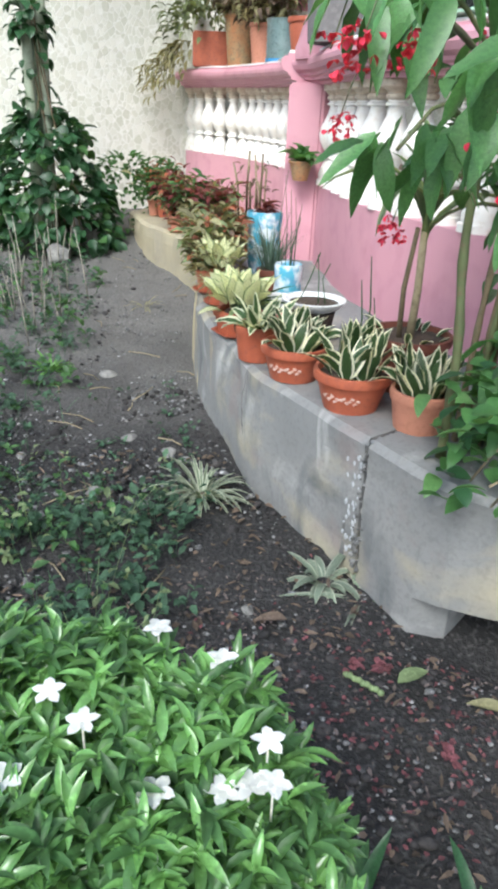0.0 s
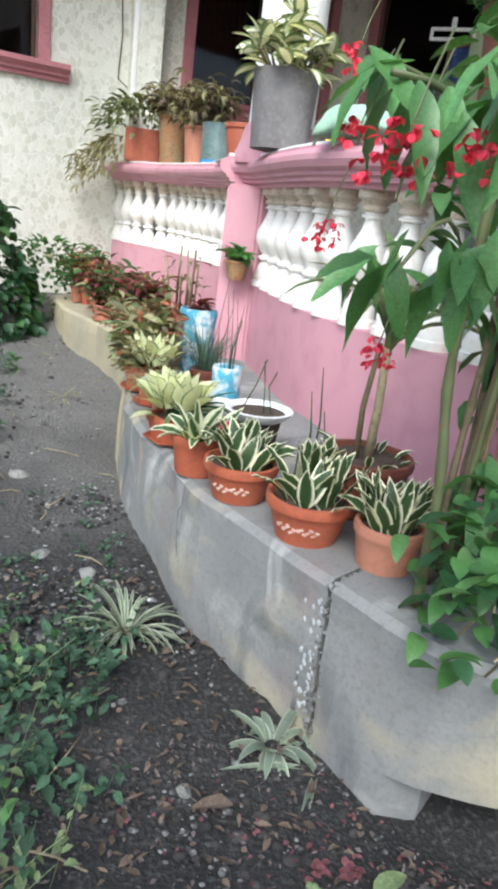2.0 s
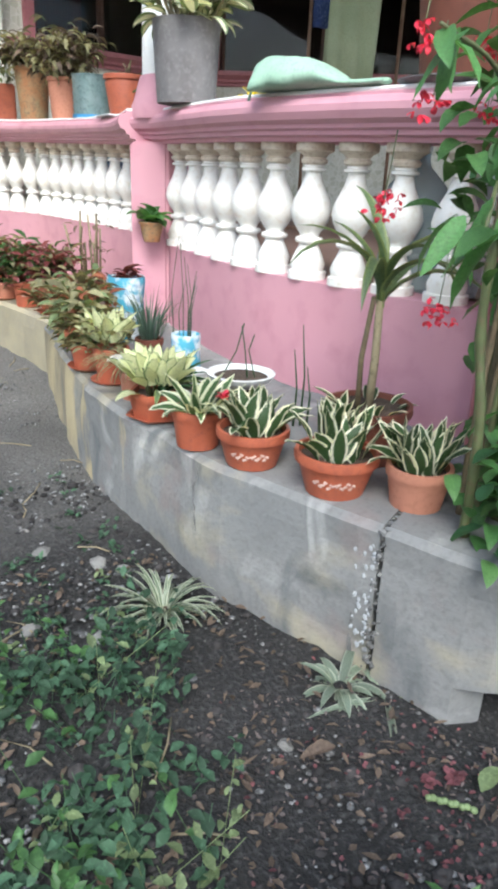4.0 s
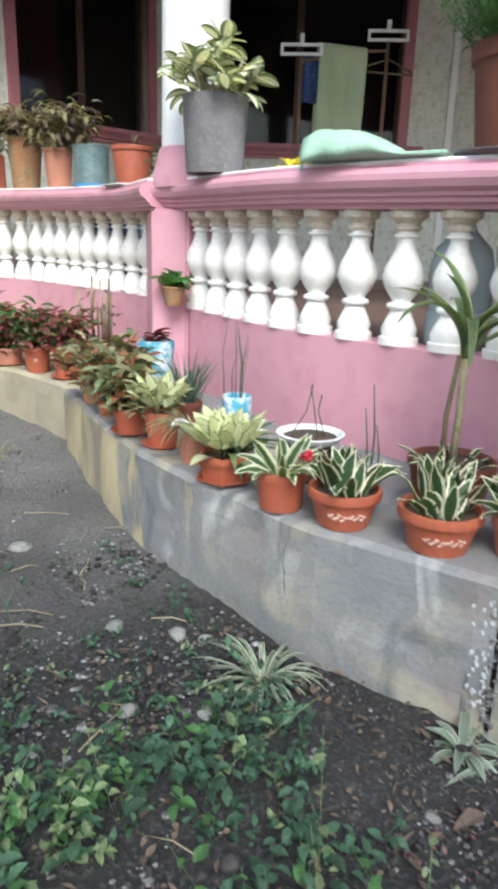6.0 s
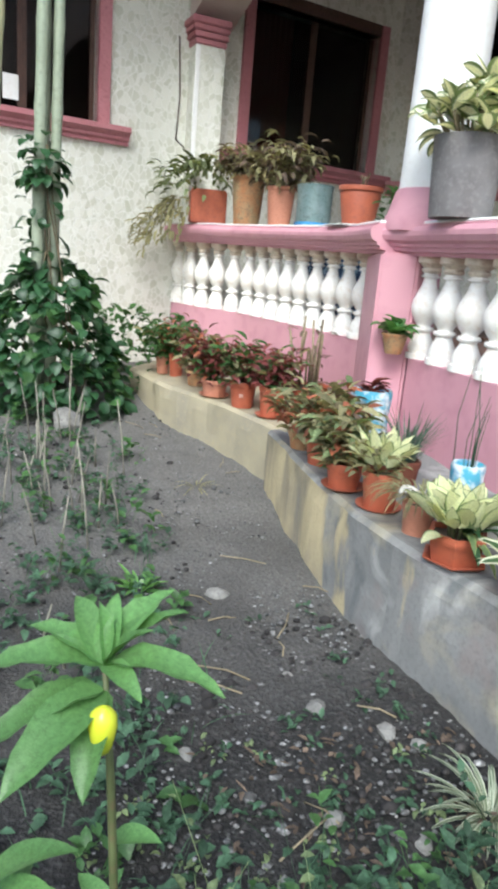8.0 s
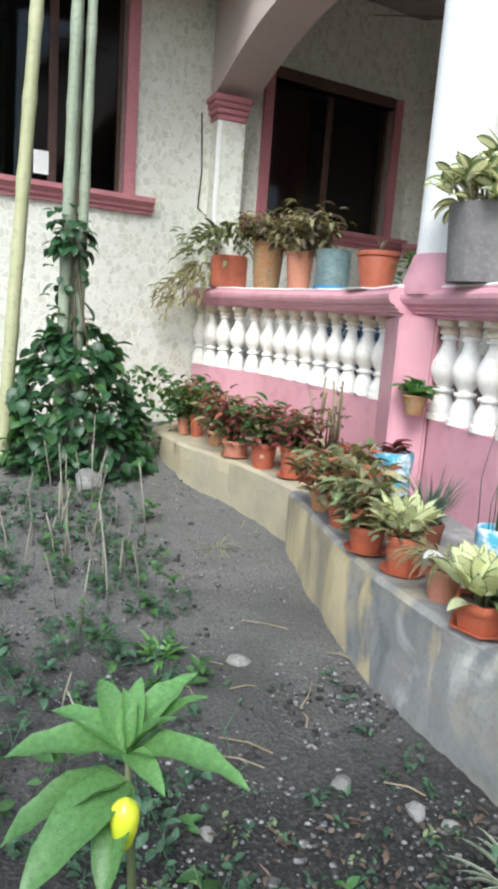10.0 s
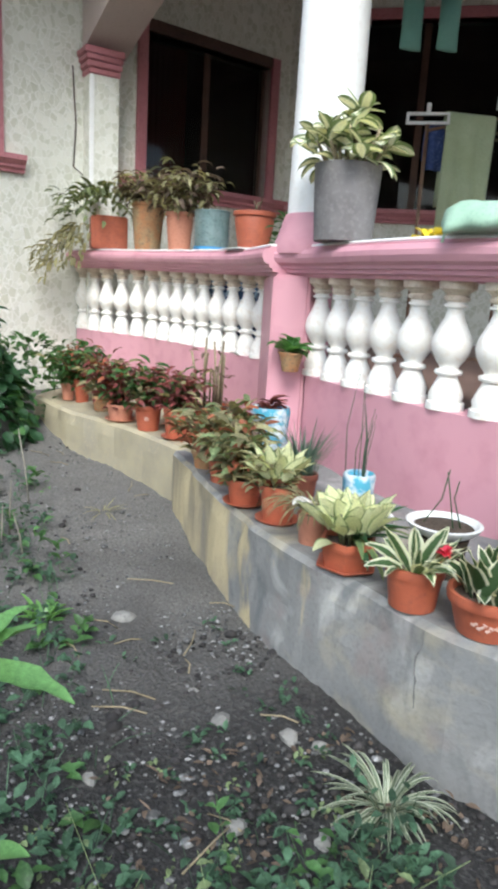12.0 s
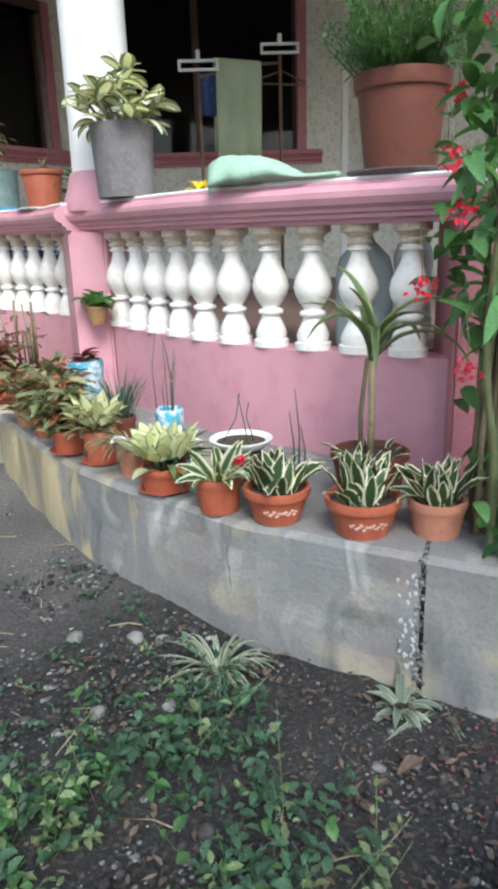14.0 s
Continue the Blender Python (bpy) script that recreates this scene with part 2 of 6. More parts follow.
def box(name, lo, hi, material, parent=None, label="", bevel=0.006, m=None):
    bm = bmesh.new()
    bmesh.ops.create_cube(bm, size=1)
    for v in bm.verts:
        v.co = Vector([lo[i] + (v.co[i] + 0.5) * (hi[i] - lo[i]) for i in range(3)])
    if bevel:
        bmesh.ops.bevel(bm, geom=bm.edges[:], offset=bevel, segments=2, affect="EDGES")
    if m is not None:
        bmesh.ops.transform(bm, matrix=m, verts=bm.verts)
    return from_bm(name, bm, material, parent, label)


def lathe_data(profile, n=24, cx=0.0, cy=0.0, squash=1.0):
    """Verts and faces of a turned shape from (radius, z) pairs."""
    v, f = [], []
    for r, z in profile:
        for i in range(n):
            a = 2 * math.pi * i / n
            v.append((cx + r * math.cos(a), cy + r * math.sin(a) * squash, z))
    for j in range(len(profile) - 1):
        for i in range(n):
            k = (i + 1) % n
            f.append((j * n + i, j * n + k, (j + 1) * n + k, (j + 1) * n + i))
    f.append(tuple(range(n - 1, -1, -1)))
    f.append(tuple((len(profile) - 1) * n + i for i in range(n)))
    return v, f


def lathe(name, profile, material, parent=None, label="", n=24, smooth=True, cx=0.0, cy=0.0):
    v, f = lathe_data(profile, n, cx, cy)
    ob = obj(name, v, f, material, parent, label, smooth)
    if smooth:
        ob.data.set_sharp_from_angle(angle=radians(32))
    return ob


def smooth_line(pts, step):
    """A Catmull-Rom line through the points, in steps of about that many metres; the points have any number of coordinates."""
    p = [np.array(q, float) for q in pts]
    p = [2 * p[0] - p[1]] + p + [2 * p[-1] - p[-2]]
    out = []
    for i in range(1, len(p) - 2):
        k = max(2, int(np.linalg.norm(p[i + 1] - p[i]) / step))
        for j in range(k):
            t = j / k
            out.append(0.5 * (2 * p[i] + (p[i + 1] - p[i - 1]) * t + (2 * p[i - 1] - 5 * p[i] + 4 * p[i + 1] - p[i + 2]) * t * t + (3 * p[i] - p[i - 1] - 3 * p[i + 1] + p[i + 2]) * t ** 3))
    out.append(p[-2])
    return np.array(out)


def normals(line):
    """Unit normals to a plan line, to the right of its course."""
    d = np.gradient(line[:, :2], axis=0)
    d /= np.linalg.norm(d, axis=1)[:, None]
    return np.stack([d[:, 1], -d[:, 0]], axis=1)


def sweep(name, line, profile, material, parent=None, label="", wobble=0.0, smooth=False, side=1):
    """Sweep a closed profile of (out, z) pairs along a plan line; out is measured to the right of the course."""
    nrm = normals(line) * side
    k = len(profile)
    v, f = [], []
    for p, q in zip(line, nrm):
        for o, z in profile:
            w = wobble * noise.noise(Vector((p[0] * 7, p[1] * 7, z * 7 + o * 5))) if wobble else 0
            v.append((p[0] + q[0] * (o + w), p[1] + q[1] * (o + w), z + w * 0.6))
    m = len(line)
    for i in range(m - 1):
        for j in range(k):
            a, b = i * k + j, i * k + (j + 1) % k
            f.append((a, b, b + k, a + k))
    f.append(tuple(range(k)))
    f.append(tuple((m - 1) * k + j for j in range(k - 1, -1, -1)))
    ob = obj(name, v, f, material, parent, label, smooth)
    bm = bmesh.new(); bm.from_mesh(ob.data)
    bmesh.ops.recalc_face_normals(bm, faces=bm.faces)
    bm.to_mesh(ob.data); bm.free()
    return ob


def tube_data(points, radii, n=6):
    """Verts and faces of a round tube along points."""
    p = np.array(points, float)
    d = np.gradient(p, axis=0)
    v, f = [], []
    for i in range(len(p)):
        t = Vector(d[i]).normalized()
        s = t.orthogonal().normalized()
        u = t.cross(s)
        r = radii[i] if hasattr(radii, "__len__") else radii
        for j in range(n):
            a = 2 * math.pi * j / n
            v.append(tuple(Vector(p[i]) + (s * math.cos(a) + u * math.sin(a)) * r))
    for i in range(len(p) - 1):
        for j in range(n):
            k = (j + 1) % n
            f.append((i * n + j, i * n + k, (i + 1) * n + k, (i + 1) * n + j))
    f.append(tuple(range(n - 1, -1, -1)))
    f.append(tuple((len(p) - 1) * n + j for j in range(n)))
    return v, f


def tube(name, points, radii, material, parent=None, label="", n=6):
    v, f = tube_data(points, radii, n)
    return obj(name, v, f, material, parent, label, True)


# ---- ground ----
def ground_z(x, y):
    base = np.interp(y, [2, 5, 6, 7, 8, 8.7, 9.2, 12, 30], [0, 0, 0.03, 0.07, 0.14, 0.22, 0.3, 0.34, 0.34])
    hollow = 0.08 * np.exp(-((x + 0.1) ** 2) / 0.05 - ((y - 4.62) ** 2) / 0.012)
    return float(base + 0.03 * np.exp(-((x + 1.0) ** 2) / 0.1) - hollow)


def axis_steps(lo, hi, step, far):
    mid = list(np.arange(lo, hi, step))
    out, d = [], step
    x = hi
    while x < far:
        out.append(x); d *= 1.6; x += d
    left, d, x = [], step, lo
    while x > -far:
        d *= 1.6; x -= d; left.append(x)
    return left[::-1] + mid + out + [far]


def build_ground():
    xs, ys = axis_steps(-4.2, 0.6, 0.035, 400), axis_steps(2.6, 9.6, 0.035, 400)
    v = []
    for y in ys:
        for x in xs:
            q = Vector((x, y, 0))
            z = ground_z(x, y)
            if -5 < x < 1.5 and 1.5 < y < 11:
                z += 0.022 * noise.noise(q * 2.5) + 0.014 * noise.noise(q * 9) + 0.008 * noise.noise(q * 26)
            v.append((x, y, z))
    k = len(xs)
    f = [(j * k + i, j * k + i + 1, (j + 1) * k + i + 1, (j + 1) * k + i) for j in range(len(ys) - 1) for i in range(k - 1)]
    return tagged(obj("ground", v, f, SOIL, smooth=True), "dark loose garden soil with a trodden grey path", "ground", kind="structure")


build_ground()

# ---- retaining wall, ledge and terrace in plan ----
KERB_FAR = smooth_line([(-1.74, 9.25), (-1.66, 9.0), (-1.54, 8.62), (-1.38, 8.34), (-1.21, 8.0), (-1.08, 7.66), (-0.98, 7.38)], 0.05)
KERB_NEAR = smooth_line([(-1.06, 7.42), (-1.05, 7.15), (-1.04, 6.8), (-1.03, 6.5), (-0.99, 6.2), (-0.92, 5.9), (-0.85, 5.7), (-0.77, 5.42), (-0.68, 5.27), (-0.57, 5.07), (-0.478, 4.922)], 0.05)
KERB_LAST = smooth_line([(-0.472, 4.908), (-0.36, 4.72), (-0.25, 4.62), (-0.05, 4.56), (0.25, 4.5), (0.8, 4.42), (1.8, 4.3)], 0.05)
FEET_R = smooth_line([(-0.40, 7.32), (-0.385, 7.12), (-0.37, 6.94), (-0.35, 6.72), (-0.325, 6.51), (-0.285, 6.31), (-0.215, 6.10), (-0.14, 5.91), (-0.06, 5.71), (0.05, 5.49)], 0.04)
FEET_L = smooth_line([(-1.36, 10.5), (-1.17, 10.13), (-0.9, 9.72), (-0.74, 9.28), (-0.61, 8.85), (-0.5, 8.45), (-0.42, 8.1), (-0.40, 7.95)], 0.05)
LEDGE, BASE_TOP, RAIL_Z = 0.45, 0.87, 1.38


def ledge(name, line, inner, material, label, lowest=-0.15, under=0.0):
    """A retaining wall with its ledge: the outer line, closed by the inner one, from below the soil to the ledge's top."""
    k = 7
    v, f = [], []
    n = len(line)
    inn = np.array([inner[int(round(i * (len(inner) - 1) / (n - 1)))] for i in range(n)])
    nr = normals(line)
    for i in range(n):
        p, q, w = line[i], inn[i], nr[i]
        u = under * min(1.0, max(0.0, (p[0] + 0.33) * 14))
        rows = [(p, lowest, -u), (p, 0.1, -u), (p, 0.115, -u * 0.08) if u else (p, 0.25, 0), (p, 0.36, 0), (p, LEDGE - 0.018, 0), (p, LEDGE, -0.02), (q, LEDGE, 0)]
        for a, z, back in rows:
            g = (0.03 if z > 0.4 else 0.014) * noise.noise(Vector((a[0] * 6, a[1] * 6, z * 6))) + 0.006 * noise.noise(Vector((a[0] * 23, a[1] * 23, z * 23)))
            v.append((a[0] + w[0] * (back + g), a[1] + w[1] * (back + g), z + g * 0.5))
    for i in range(n - 1):
        for j in range(k - 1):
            a = i * k + j
            f.append((a, a + k, a + k + 1, a + 1))
    f.append(tuple(range(k))); f.append(tuple((n - 1) * k + j for j in range(k - 1, -1, -1)))
    ob = obj(name, v, f, material)
    bm = bmesh.new(); bm.from_mesh(ob.data); bmesh.ops.recalc_face_normals(bm, faces=bm.faces); bm.to_mesh(ob.data); bm.free()
    return tagged(ob, label, "retaining wall", kind="structure")


INNER_NEAR = smooth_line([(-0.35, 7.6), (-0.3, 6.9), (-0.2, 6.3), (-0.02, 5.9), (0.2, 5.45)], 0.1)
kerb_far = ledge("wall_kerb_far", KERB_FAR, smooth_line([(-1.1, 10.5), (-0.8, 9.6), (-0.4, 8.4), (-0.3, 7.5)], 0.1), OCHRE, "low curved retaining wall with flaking ochre paint")
kerb_near = ledge("wall_kerb_near", KERB_NEAR, INNER_NEAR, CONCRETE, "low curved bare concrete retaining wall, stained and cracked")
kerb_last = ledge("wall_kerb_last", KERB_LAST, smooth_line([(0.2, 5.45), (1.0, 5.0), (1.9, 4.9)], 0.1), CONCRETE, "broken end of the low bare concrete wall, undercut at its foot", under=0.3)

# pink base walls below the balusters
END_R = smooth_line([(0.05, 5.49), (0.2, 5.28), (0.6, 5.02), (1.2, 4.85), (2.2, 4.7)], 0.08)
for nm, line in (("wall_terrace_right", np.vstack([FEET_R, END_R[1:]])), ("wall_terrace_left", FEET_L)):
    w = sweep(nm, line, [(0.0, 0.3), (0.0, BASE_TOP), (-0.16, BASE_TOP), (-0.16, 0.3)], PINK, side=1)
    tagged(w, "smooth pink painted plinth wall under white balusters", "wall", kind="structure")

# ---- balustrade, pier and column ----
BALUSTER = [(0.074, 0.0), (0.074, 0.03), (0.062, 0.033), (0.067, 0.06), (0.056, 0.09), (0.042, 0.12), (0.036, 0.138), (0.05, 0.142), (0.054, 0.152), (0.05, 0.162), (0.036, 0.166), (0.036, 0.174), (0.052, 0.195), (0.07, 0.23), (0.077, 0.262), (0.07, 0.298), (0.053, 0.335), (0.038, 0.368), (0.031, 0.398), (0.031, 0.408), (0.045, 0.411), (0.045, 0.42), (0.035, 0.424), (0.035, 0.432), (0.047, 0.438), (0.049, 0.45), (0.04, 0.458), (0.052, 0.472), (0.07, 0.482), (0.07, 0.51)]
bv, bf = lathe_data(BALUSTER, 20)
BALUSTER_MESH = bpy.data.meshes.new("baluster")
BALUSTER_MESH.from_pydata(bv, [], bf)
BALUSTER_MESH.polygons.foreach_set("use_smooth", [True] * len(BALUSTER_MESH.polygons))
BALUSTER_MESH.set_sharp_from_angle(angle=radians(38))
BALUSTER_MESH.materials.append(WHITE)
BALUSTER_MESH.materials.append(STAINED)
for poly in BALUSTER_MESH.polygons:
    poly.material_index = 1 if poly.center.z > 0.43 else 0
RAIL = [(-0.2, RAIL_Z), (0.02, RAIL_Z), (0.02, 1.395), (0.05, 1.4), (0.05, 1.414), (0.068, 1.42), (0.068, 1.432), (0.095, 1.445), (0.106, 1.468), (0.106, 1.488), (0.09, 1.508), (0.07, 1.512), (0.07, 1.522), (-0.22, 1.522)]


def rail_fall(y):
    return float(np.interp(y, [5.4, 7.4, 9.9], [-0.035, -0.02, 0.02]))


def balustrade(line, rail_line, spacing, label, skip=0.1, until=99):
    rail_thing = anchor("balustrade")
    tagged(rail_thing, label, "balustrade", "terrace balustrades")
    rails = [sweep("handrail", rail_line, RAIL, PINK, rail_thing, "pink moulded handrail", smooth=False)]
    rails.append(sweep("rail_cap", rail_line, [(-0.21, 1.5225), (0.062, 1.5225), (0.066, 1.529), (0.06, 1.536), (-0.21, 1.536)], COLUMN_WHITE, rail_thing, "thin white painted cap", wobble=0.004))
    for part_mesh in rails:
        for q in part_mesh.data.vertices:
            q.co.z += rail_fall(q.co.y)
    d = np.concatenate([[0], np.cumsum(np.linalg.norm(np.diff(line, axis=0), axis=1))])
    nr = normals(line)
    s = skip
    while s < min(d[-1] - 0.05, until):
        x, y = np.interp(s, d, line[:, 0]), np.interp(s, d, line[:, 1])
        w = nr[int(np.argmin(abs(d - s)))]
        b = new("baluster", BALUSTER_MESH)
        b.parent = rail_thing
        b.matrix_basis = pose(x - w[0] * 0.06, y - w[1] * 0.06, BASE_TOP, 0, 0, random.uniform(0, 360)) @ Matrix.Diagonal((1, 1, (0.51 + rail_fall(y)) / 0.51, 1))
        s += spacing
    return rail_thing


RAIL_L = smooth_line([(-1.36, 10.5), (-1.17, 10.13), (-0.92, 9.72), (-0.75, 9.28), (-0.62, 8.85), (-0.52, 8.45), (-0.47, 8.1), (-0.49, 7.75), (-0.53, 7.42)], 0.05)
RAIL_R = np.vstack([smooth_line([(-0.5, 7.5), (-0.43, 7.38), (-0.40, 7.3), (-0.385, 7.12)], 0.04), FEET_R[FEET_R[:, 1] < 7.1], END_R[1:]])
balustrade(np.vstack([FEET_R, END_R[1:3]]), RAIL_R, 0.206, "curved balustrade of white turned balusters under a pink rail", 0.0, 1.9)
balustrade(FEET_L, RAIL_L, 0.195, "far curved balustrade of white turned balusters under a pink rail", 0.02, 2.75)
balustrade(END_R, END_R[-4:], 0.2, "end of the white balustrade behind the tall canes", 0.5)

pier_bm = bmesh.new()
plan = [(-0.59, 7.37), (-0.41, 7.33), (-0.2, 7.5), (-0.22, 8.05), (-0.41, 8.06)]
lo, hi = [pier_bm.verts.new((x, y, 0.3)) for x, y in plan], [pier_bm.verts.new((x, y, RAIL_Z - 0.015)) for x, y in plan]
pier_bm.faces.new(lo[::-1]); pier_bm.faces.new(hi)
for i in range(5):
    pier_bm.faces.new((lo[i], lo[(i + 1) % 5], hi[(i + 1) % 5], hi[i]))
bmesh.ops.bevel(pier_bm, geom=pier_bm.edges[:], offset=0.012, segments=2, affect="EDGES")
pier = from_bm("pier", pier_bm, PINK)
tagged(pier, "square pink painted pier carrying the white column", "pier", kind="structure")
pier_r = box("pier_right", (-0.15, -0.14, 0.3), (0.17, 0.2, RAIL_Z), PINK_TRIM, bevel=0.012, m=pose(0.27, 5.36, 0, 0, 0, -35))
tagged(pier_r, "rose painted pier at the end of the balustrade", "pier", kind="structure")
column = anchor("column", -0.34, 7.42, 0)
tagged(column, "round white porch column on a flared pink base", "column")
lathe("shaft", [(0.17, 1.66), (0.166, 2.0), (0.163, 3.0), (0.16, 4.45)], COLUMN_WHITE, column, n=40)
lathe("base", [(0.225, 1.47), (0.225, 1.53), (0.215, 1.55), (0.2, 1.6), (0.185, 1.65), (0.178, 1.665), (0.165, 1.67)], PINK, column, "flared pink base", n=40)

# ---- house ----
W1A, W1D = Vector((-1.25, 10.6, 0)), 20
W2A, W2D = Vector((3.01, 10.11, 0)), -30


def wall_frame(a, deg):
    return Matrix.Translation(a) @ pose(0, 0, 0, 0, 0, deg)


def house_wall(name, m, u0, u1, z0, z1, openings, label):
    """A wall along local x, 0.2 m thick behind its face, with openings (u0, u1, z0, z1)."""
    bm = bmesh.new()
    us = sorted({u0, u1, *[o[0] for o in openings], *[o[1] for o in openings]})
    zs = sorted({z0, z1, *[o[2] for o in openings], *[o[3] for o in openings]})

    def solid(i, j):
        if not (0 <= i < len(us) - 1 and 0 <= j < len(zs) - 1):
            return False
        cu, cz = (us[i] + us[i + 1]) / 2, (zs[j] + zs[j + 1]) / 2
        return not any(o[0] < cu < o[1] and o[2] < cz < o[3] for o in openings)

    def quad(*p):
        bm.faces.new([bm.verts.new(q) for q in p])
    for i in range(len(us) - 1):
        for j in range(len(zs) - 1):
            if not solid(i, j):
                continue
            a, b, c, d = us[i], us[i + 1], zs[j], zs[j + 1]
            quad((a, 0, c), (b, 0, c), (b, 0, d), (a, 0, d))
            quad((b, 0.2, c), (a, 0.2, c), (a, 0.2, d), (b, 0.2, d))
            if not solid(i - 1, j): quad((a, 0.2, c), (a, 0, c), (a, 0, d), (a, 0.2, d))
            if not solid(i + 1, j): quad((b, 0, c), (b, 0.2, c), (b, 0.2, d), (b, 0, d))
            if not solid(i, j - 1): quad((a, 0.2, c), (b, 0.2, c), (b, 0, c), (a, 0, c))
            if not solid(i, j + 1): quad((a, 0, d), (b, 0, d), (b, 0.2, d), (a, 0.2, d))
    bmesh.ops.remove_doubles(bm, verts=bm.verts, dist=0.0005)
    ob = from_bm(name, bm, WALLPAPER)
    ob.matrix_basis = m
    return tagged(ob, label, "wall", kind="structure")


def moulding(name, u0, u1, z0, depth, parent, label=""):
    """A stepped sill or cornice along local x."""
    prof = [(0.0, z0), (-depth * 0.35, z0), (-depth * 0.35, z0 + 0.025), (-depth * 0.6, z0 + 0.04), (-depth * 0.6, z0 + 0.06), (-depth * 0.85, z0 + 0.085), (-depth, z0 + 0.095), (-depth, z0 + 0.135), (0.0, z0 + 0.135)]
    v = [(u, o, z) for u in (u0, u1) for o, z in prof]
    k = len(prof)
    f = [(j, (j + 1) % k, k + (j + 1) % k, k + j) for j in range(k)] + [tuple(range(k - 1, -1, -1)), tuple(range(k, 2 * k))]
    return obj(name, v, f, PINK_TRIM, parent, label)


def window(name, m, u0, u1, z0, z1, label, mullions=(), curtain=None, rim=0.1, head=PINK_TRIM):
    w = new(name); w.matrix_basis = m
    tagged(w, label, "window", kind="structure")
    box("jamb", (u0 - rim, -0.035, z0), (u0, 0.12, z1 + rim), PINK_TRIM, w)
    box("jamb", (u1, -0.035, z0), (u1 + rim, 0.12, z1 + rim), PINK_TRIM, w)
    box("head", (u0 - 0.002, -0.03, z1), (u1 + 0.002, 0.12, z1 + rim), head, w)
    moulding("sill", u0 - rim - 0.16, u1 + rim + 0.16, z0 - 0.135, 0.11, w, "stepped rose sill")
    xs = [u0, *mullions, u1]
    for a, b in zip(xs, xs[1:]):
        s = box("sash", (a, 0.09, z0), (a + 0.035, 0.13, z1), DARKWOOD_AND_SHADE, w)
        box("sash", (b - 0.035, 0.09, z0), (b, 0.13, z1), DARKWOOD_AND_SHADE, w)
        p = box("pane", (a + 0.036, 0.107, z0 + 0.003), (b - 0.036, 0.113, z1 - 0.003), PANE, w, bevel=0)
        p.visible_shadow = False
    if curtain:
        n = 60
        v = [(curtain[0] + (curtain[1] - curtain[0]) * i / n, 0.45 + 0.03 * math.sin(i * 1.1), z) for z in (z0 - 0.3, z1 + 0.1) for i in range(n + 1)]
        f = [(i, i + 1, n + 2 + i, n + 1 + i) for i in range(n)]
        obj("curtain", v, f, CURTAIN, w, "dark red curtain", True)
    # plain backing shell; the unlit room's darkness is put into its near-black colour
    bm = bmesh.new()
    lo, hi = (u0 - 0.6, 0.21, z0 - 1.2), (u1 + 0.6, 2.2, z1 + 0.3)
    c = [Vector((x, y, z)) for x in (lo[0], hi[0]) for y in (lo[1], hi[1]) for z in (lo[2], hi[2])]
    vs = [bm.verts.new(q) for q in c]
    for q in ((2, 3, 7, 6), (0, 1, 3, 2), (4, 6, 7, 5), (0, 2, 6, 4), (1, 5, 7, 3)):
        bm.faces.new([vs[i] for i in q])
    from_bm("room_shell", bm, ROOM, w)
    return w


M1, M2 = wall_frame(W1A, W1D), wall_frame(W2A, W2D)
house_wall("wall_north", M1, -9.0, 2.227, -0.2, 4.4, [(-2.6, -0.85, 2.26, 3.85), (0.55, 1.97, 2.24, 3.5)], "cream house wall patterned like small crazed stones")
house_wall("wall_east", M2, -2.503, 0.42, 0.0, 4.4, [(-2.2, -0.1, 2.2, 4.0)], "cream stone-patterned wall at the back of the porch")
M3 = Matrix.Translation(M2 @ Vector((0.42, 0, 0))) @ pose(0, 0, 0, 0, 0, -58)
house_wall("wall_porch_end", M3, 0.0, 5.5, 0.0, 4.4, [], "cream stone-patterned wall turning towards the garden")
box("trim_corner", (0.38, -0.02, 0.3), (0.45, 0.02, 4.3), COLUMN_WHITE, m=M2)["kind"] = "structure"
bpy.data.objects["trim_corner"]["label"] = "white painted corner strip of the porch wall"
window("window_1", M1, -2.6, -0.85, 2.26, 3.85, "dark glazed window in a rose painted frame", (-2.0, -1.42))
# window_2's head gets the dark sash colour to paint in the porch's shade
window("window_2", M1, 0.55, 1.97, 2.24, 3.5, "dark porch window in a rose painted frame", (1.26,), (0.6, 1.25), 0.1, DARKWOOD_AND_SHADE)
window("window_3", M2, -2.2, -0.1, 2.2, 4.0, "wide black porch window in a rose painted frame", (-1.15,))

box("paper_notice", (-1.57, 0.082, 2.34), (-1.45, 0.086, 2.52), COLUMN_WHITE, None, "", 0, M1)
tagged(bpy.data.objects["paper_notice"], "small plain white paper stuck to the window", "paper")

# arch from the house wall to the column
AR0, AR1 = Vector((-1.12, 10.55, 0)), Vector((-0.36, 7.46, 0))


def arch():
    ax = (AR1 - AR0); span = ax.length; ax.normalize()
    side = Vector((ax.y, -ax.x, 0)) * 0.19
    n, spring, rise, lo, hi = 28, 3.17, 0.34, -0.05, span - 0.1
    v, f = [], []
    for i in range(n + 1):
        a = math.pi * i / n
        s = lo + (hi - lo) * i / n
        z = spring + rise * math.sin(a)
        for o in (1, -1):
            for zz in (z, 4.42):
                q = AR0 + ax * s + side * o
                v.append((q.x, q.y, zz))
    for i in range(n):
        a, b = i * 4, (i + 1) * 4
        f += [(a, b, b + 1, a + 1), (a + 2, a + 3, b + 3, b + 2), (a, a + 2, b + 2, b)]
    bm = bmesh.new()
    me = bpy.data.meshes.new("tmp"); me.from_pydata(v, [], f); bm.from_mesh(me); bpy.data.meshes.remove(me)
    ob = from_bm("wall_arch", bm, ARCH)
    return tagged(ob, "mauve plastered arch between house wall and column", "arch", kind="structure")


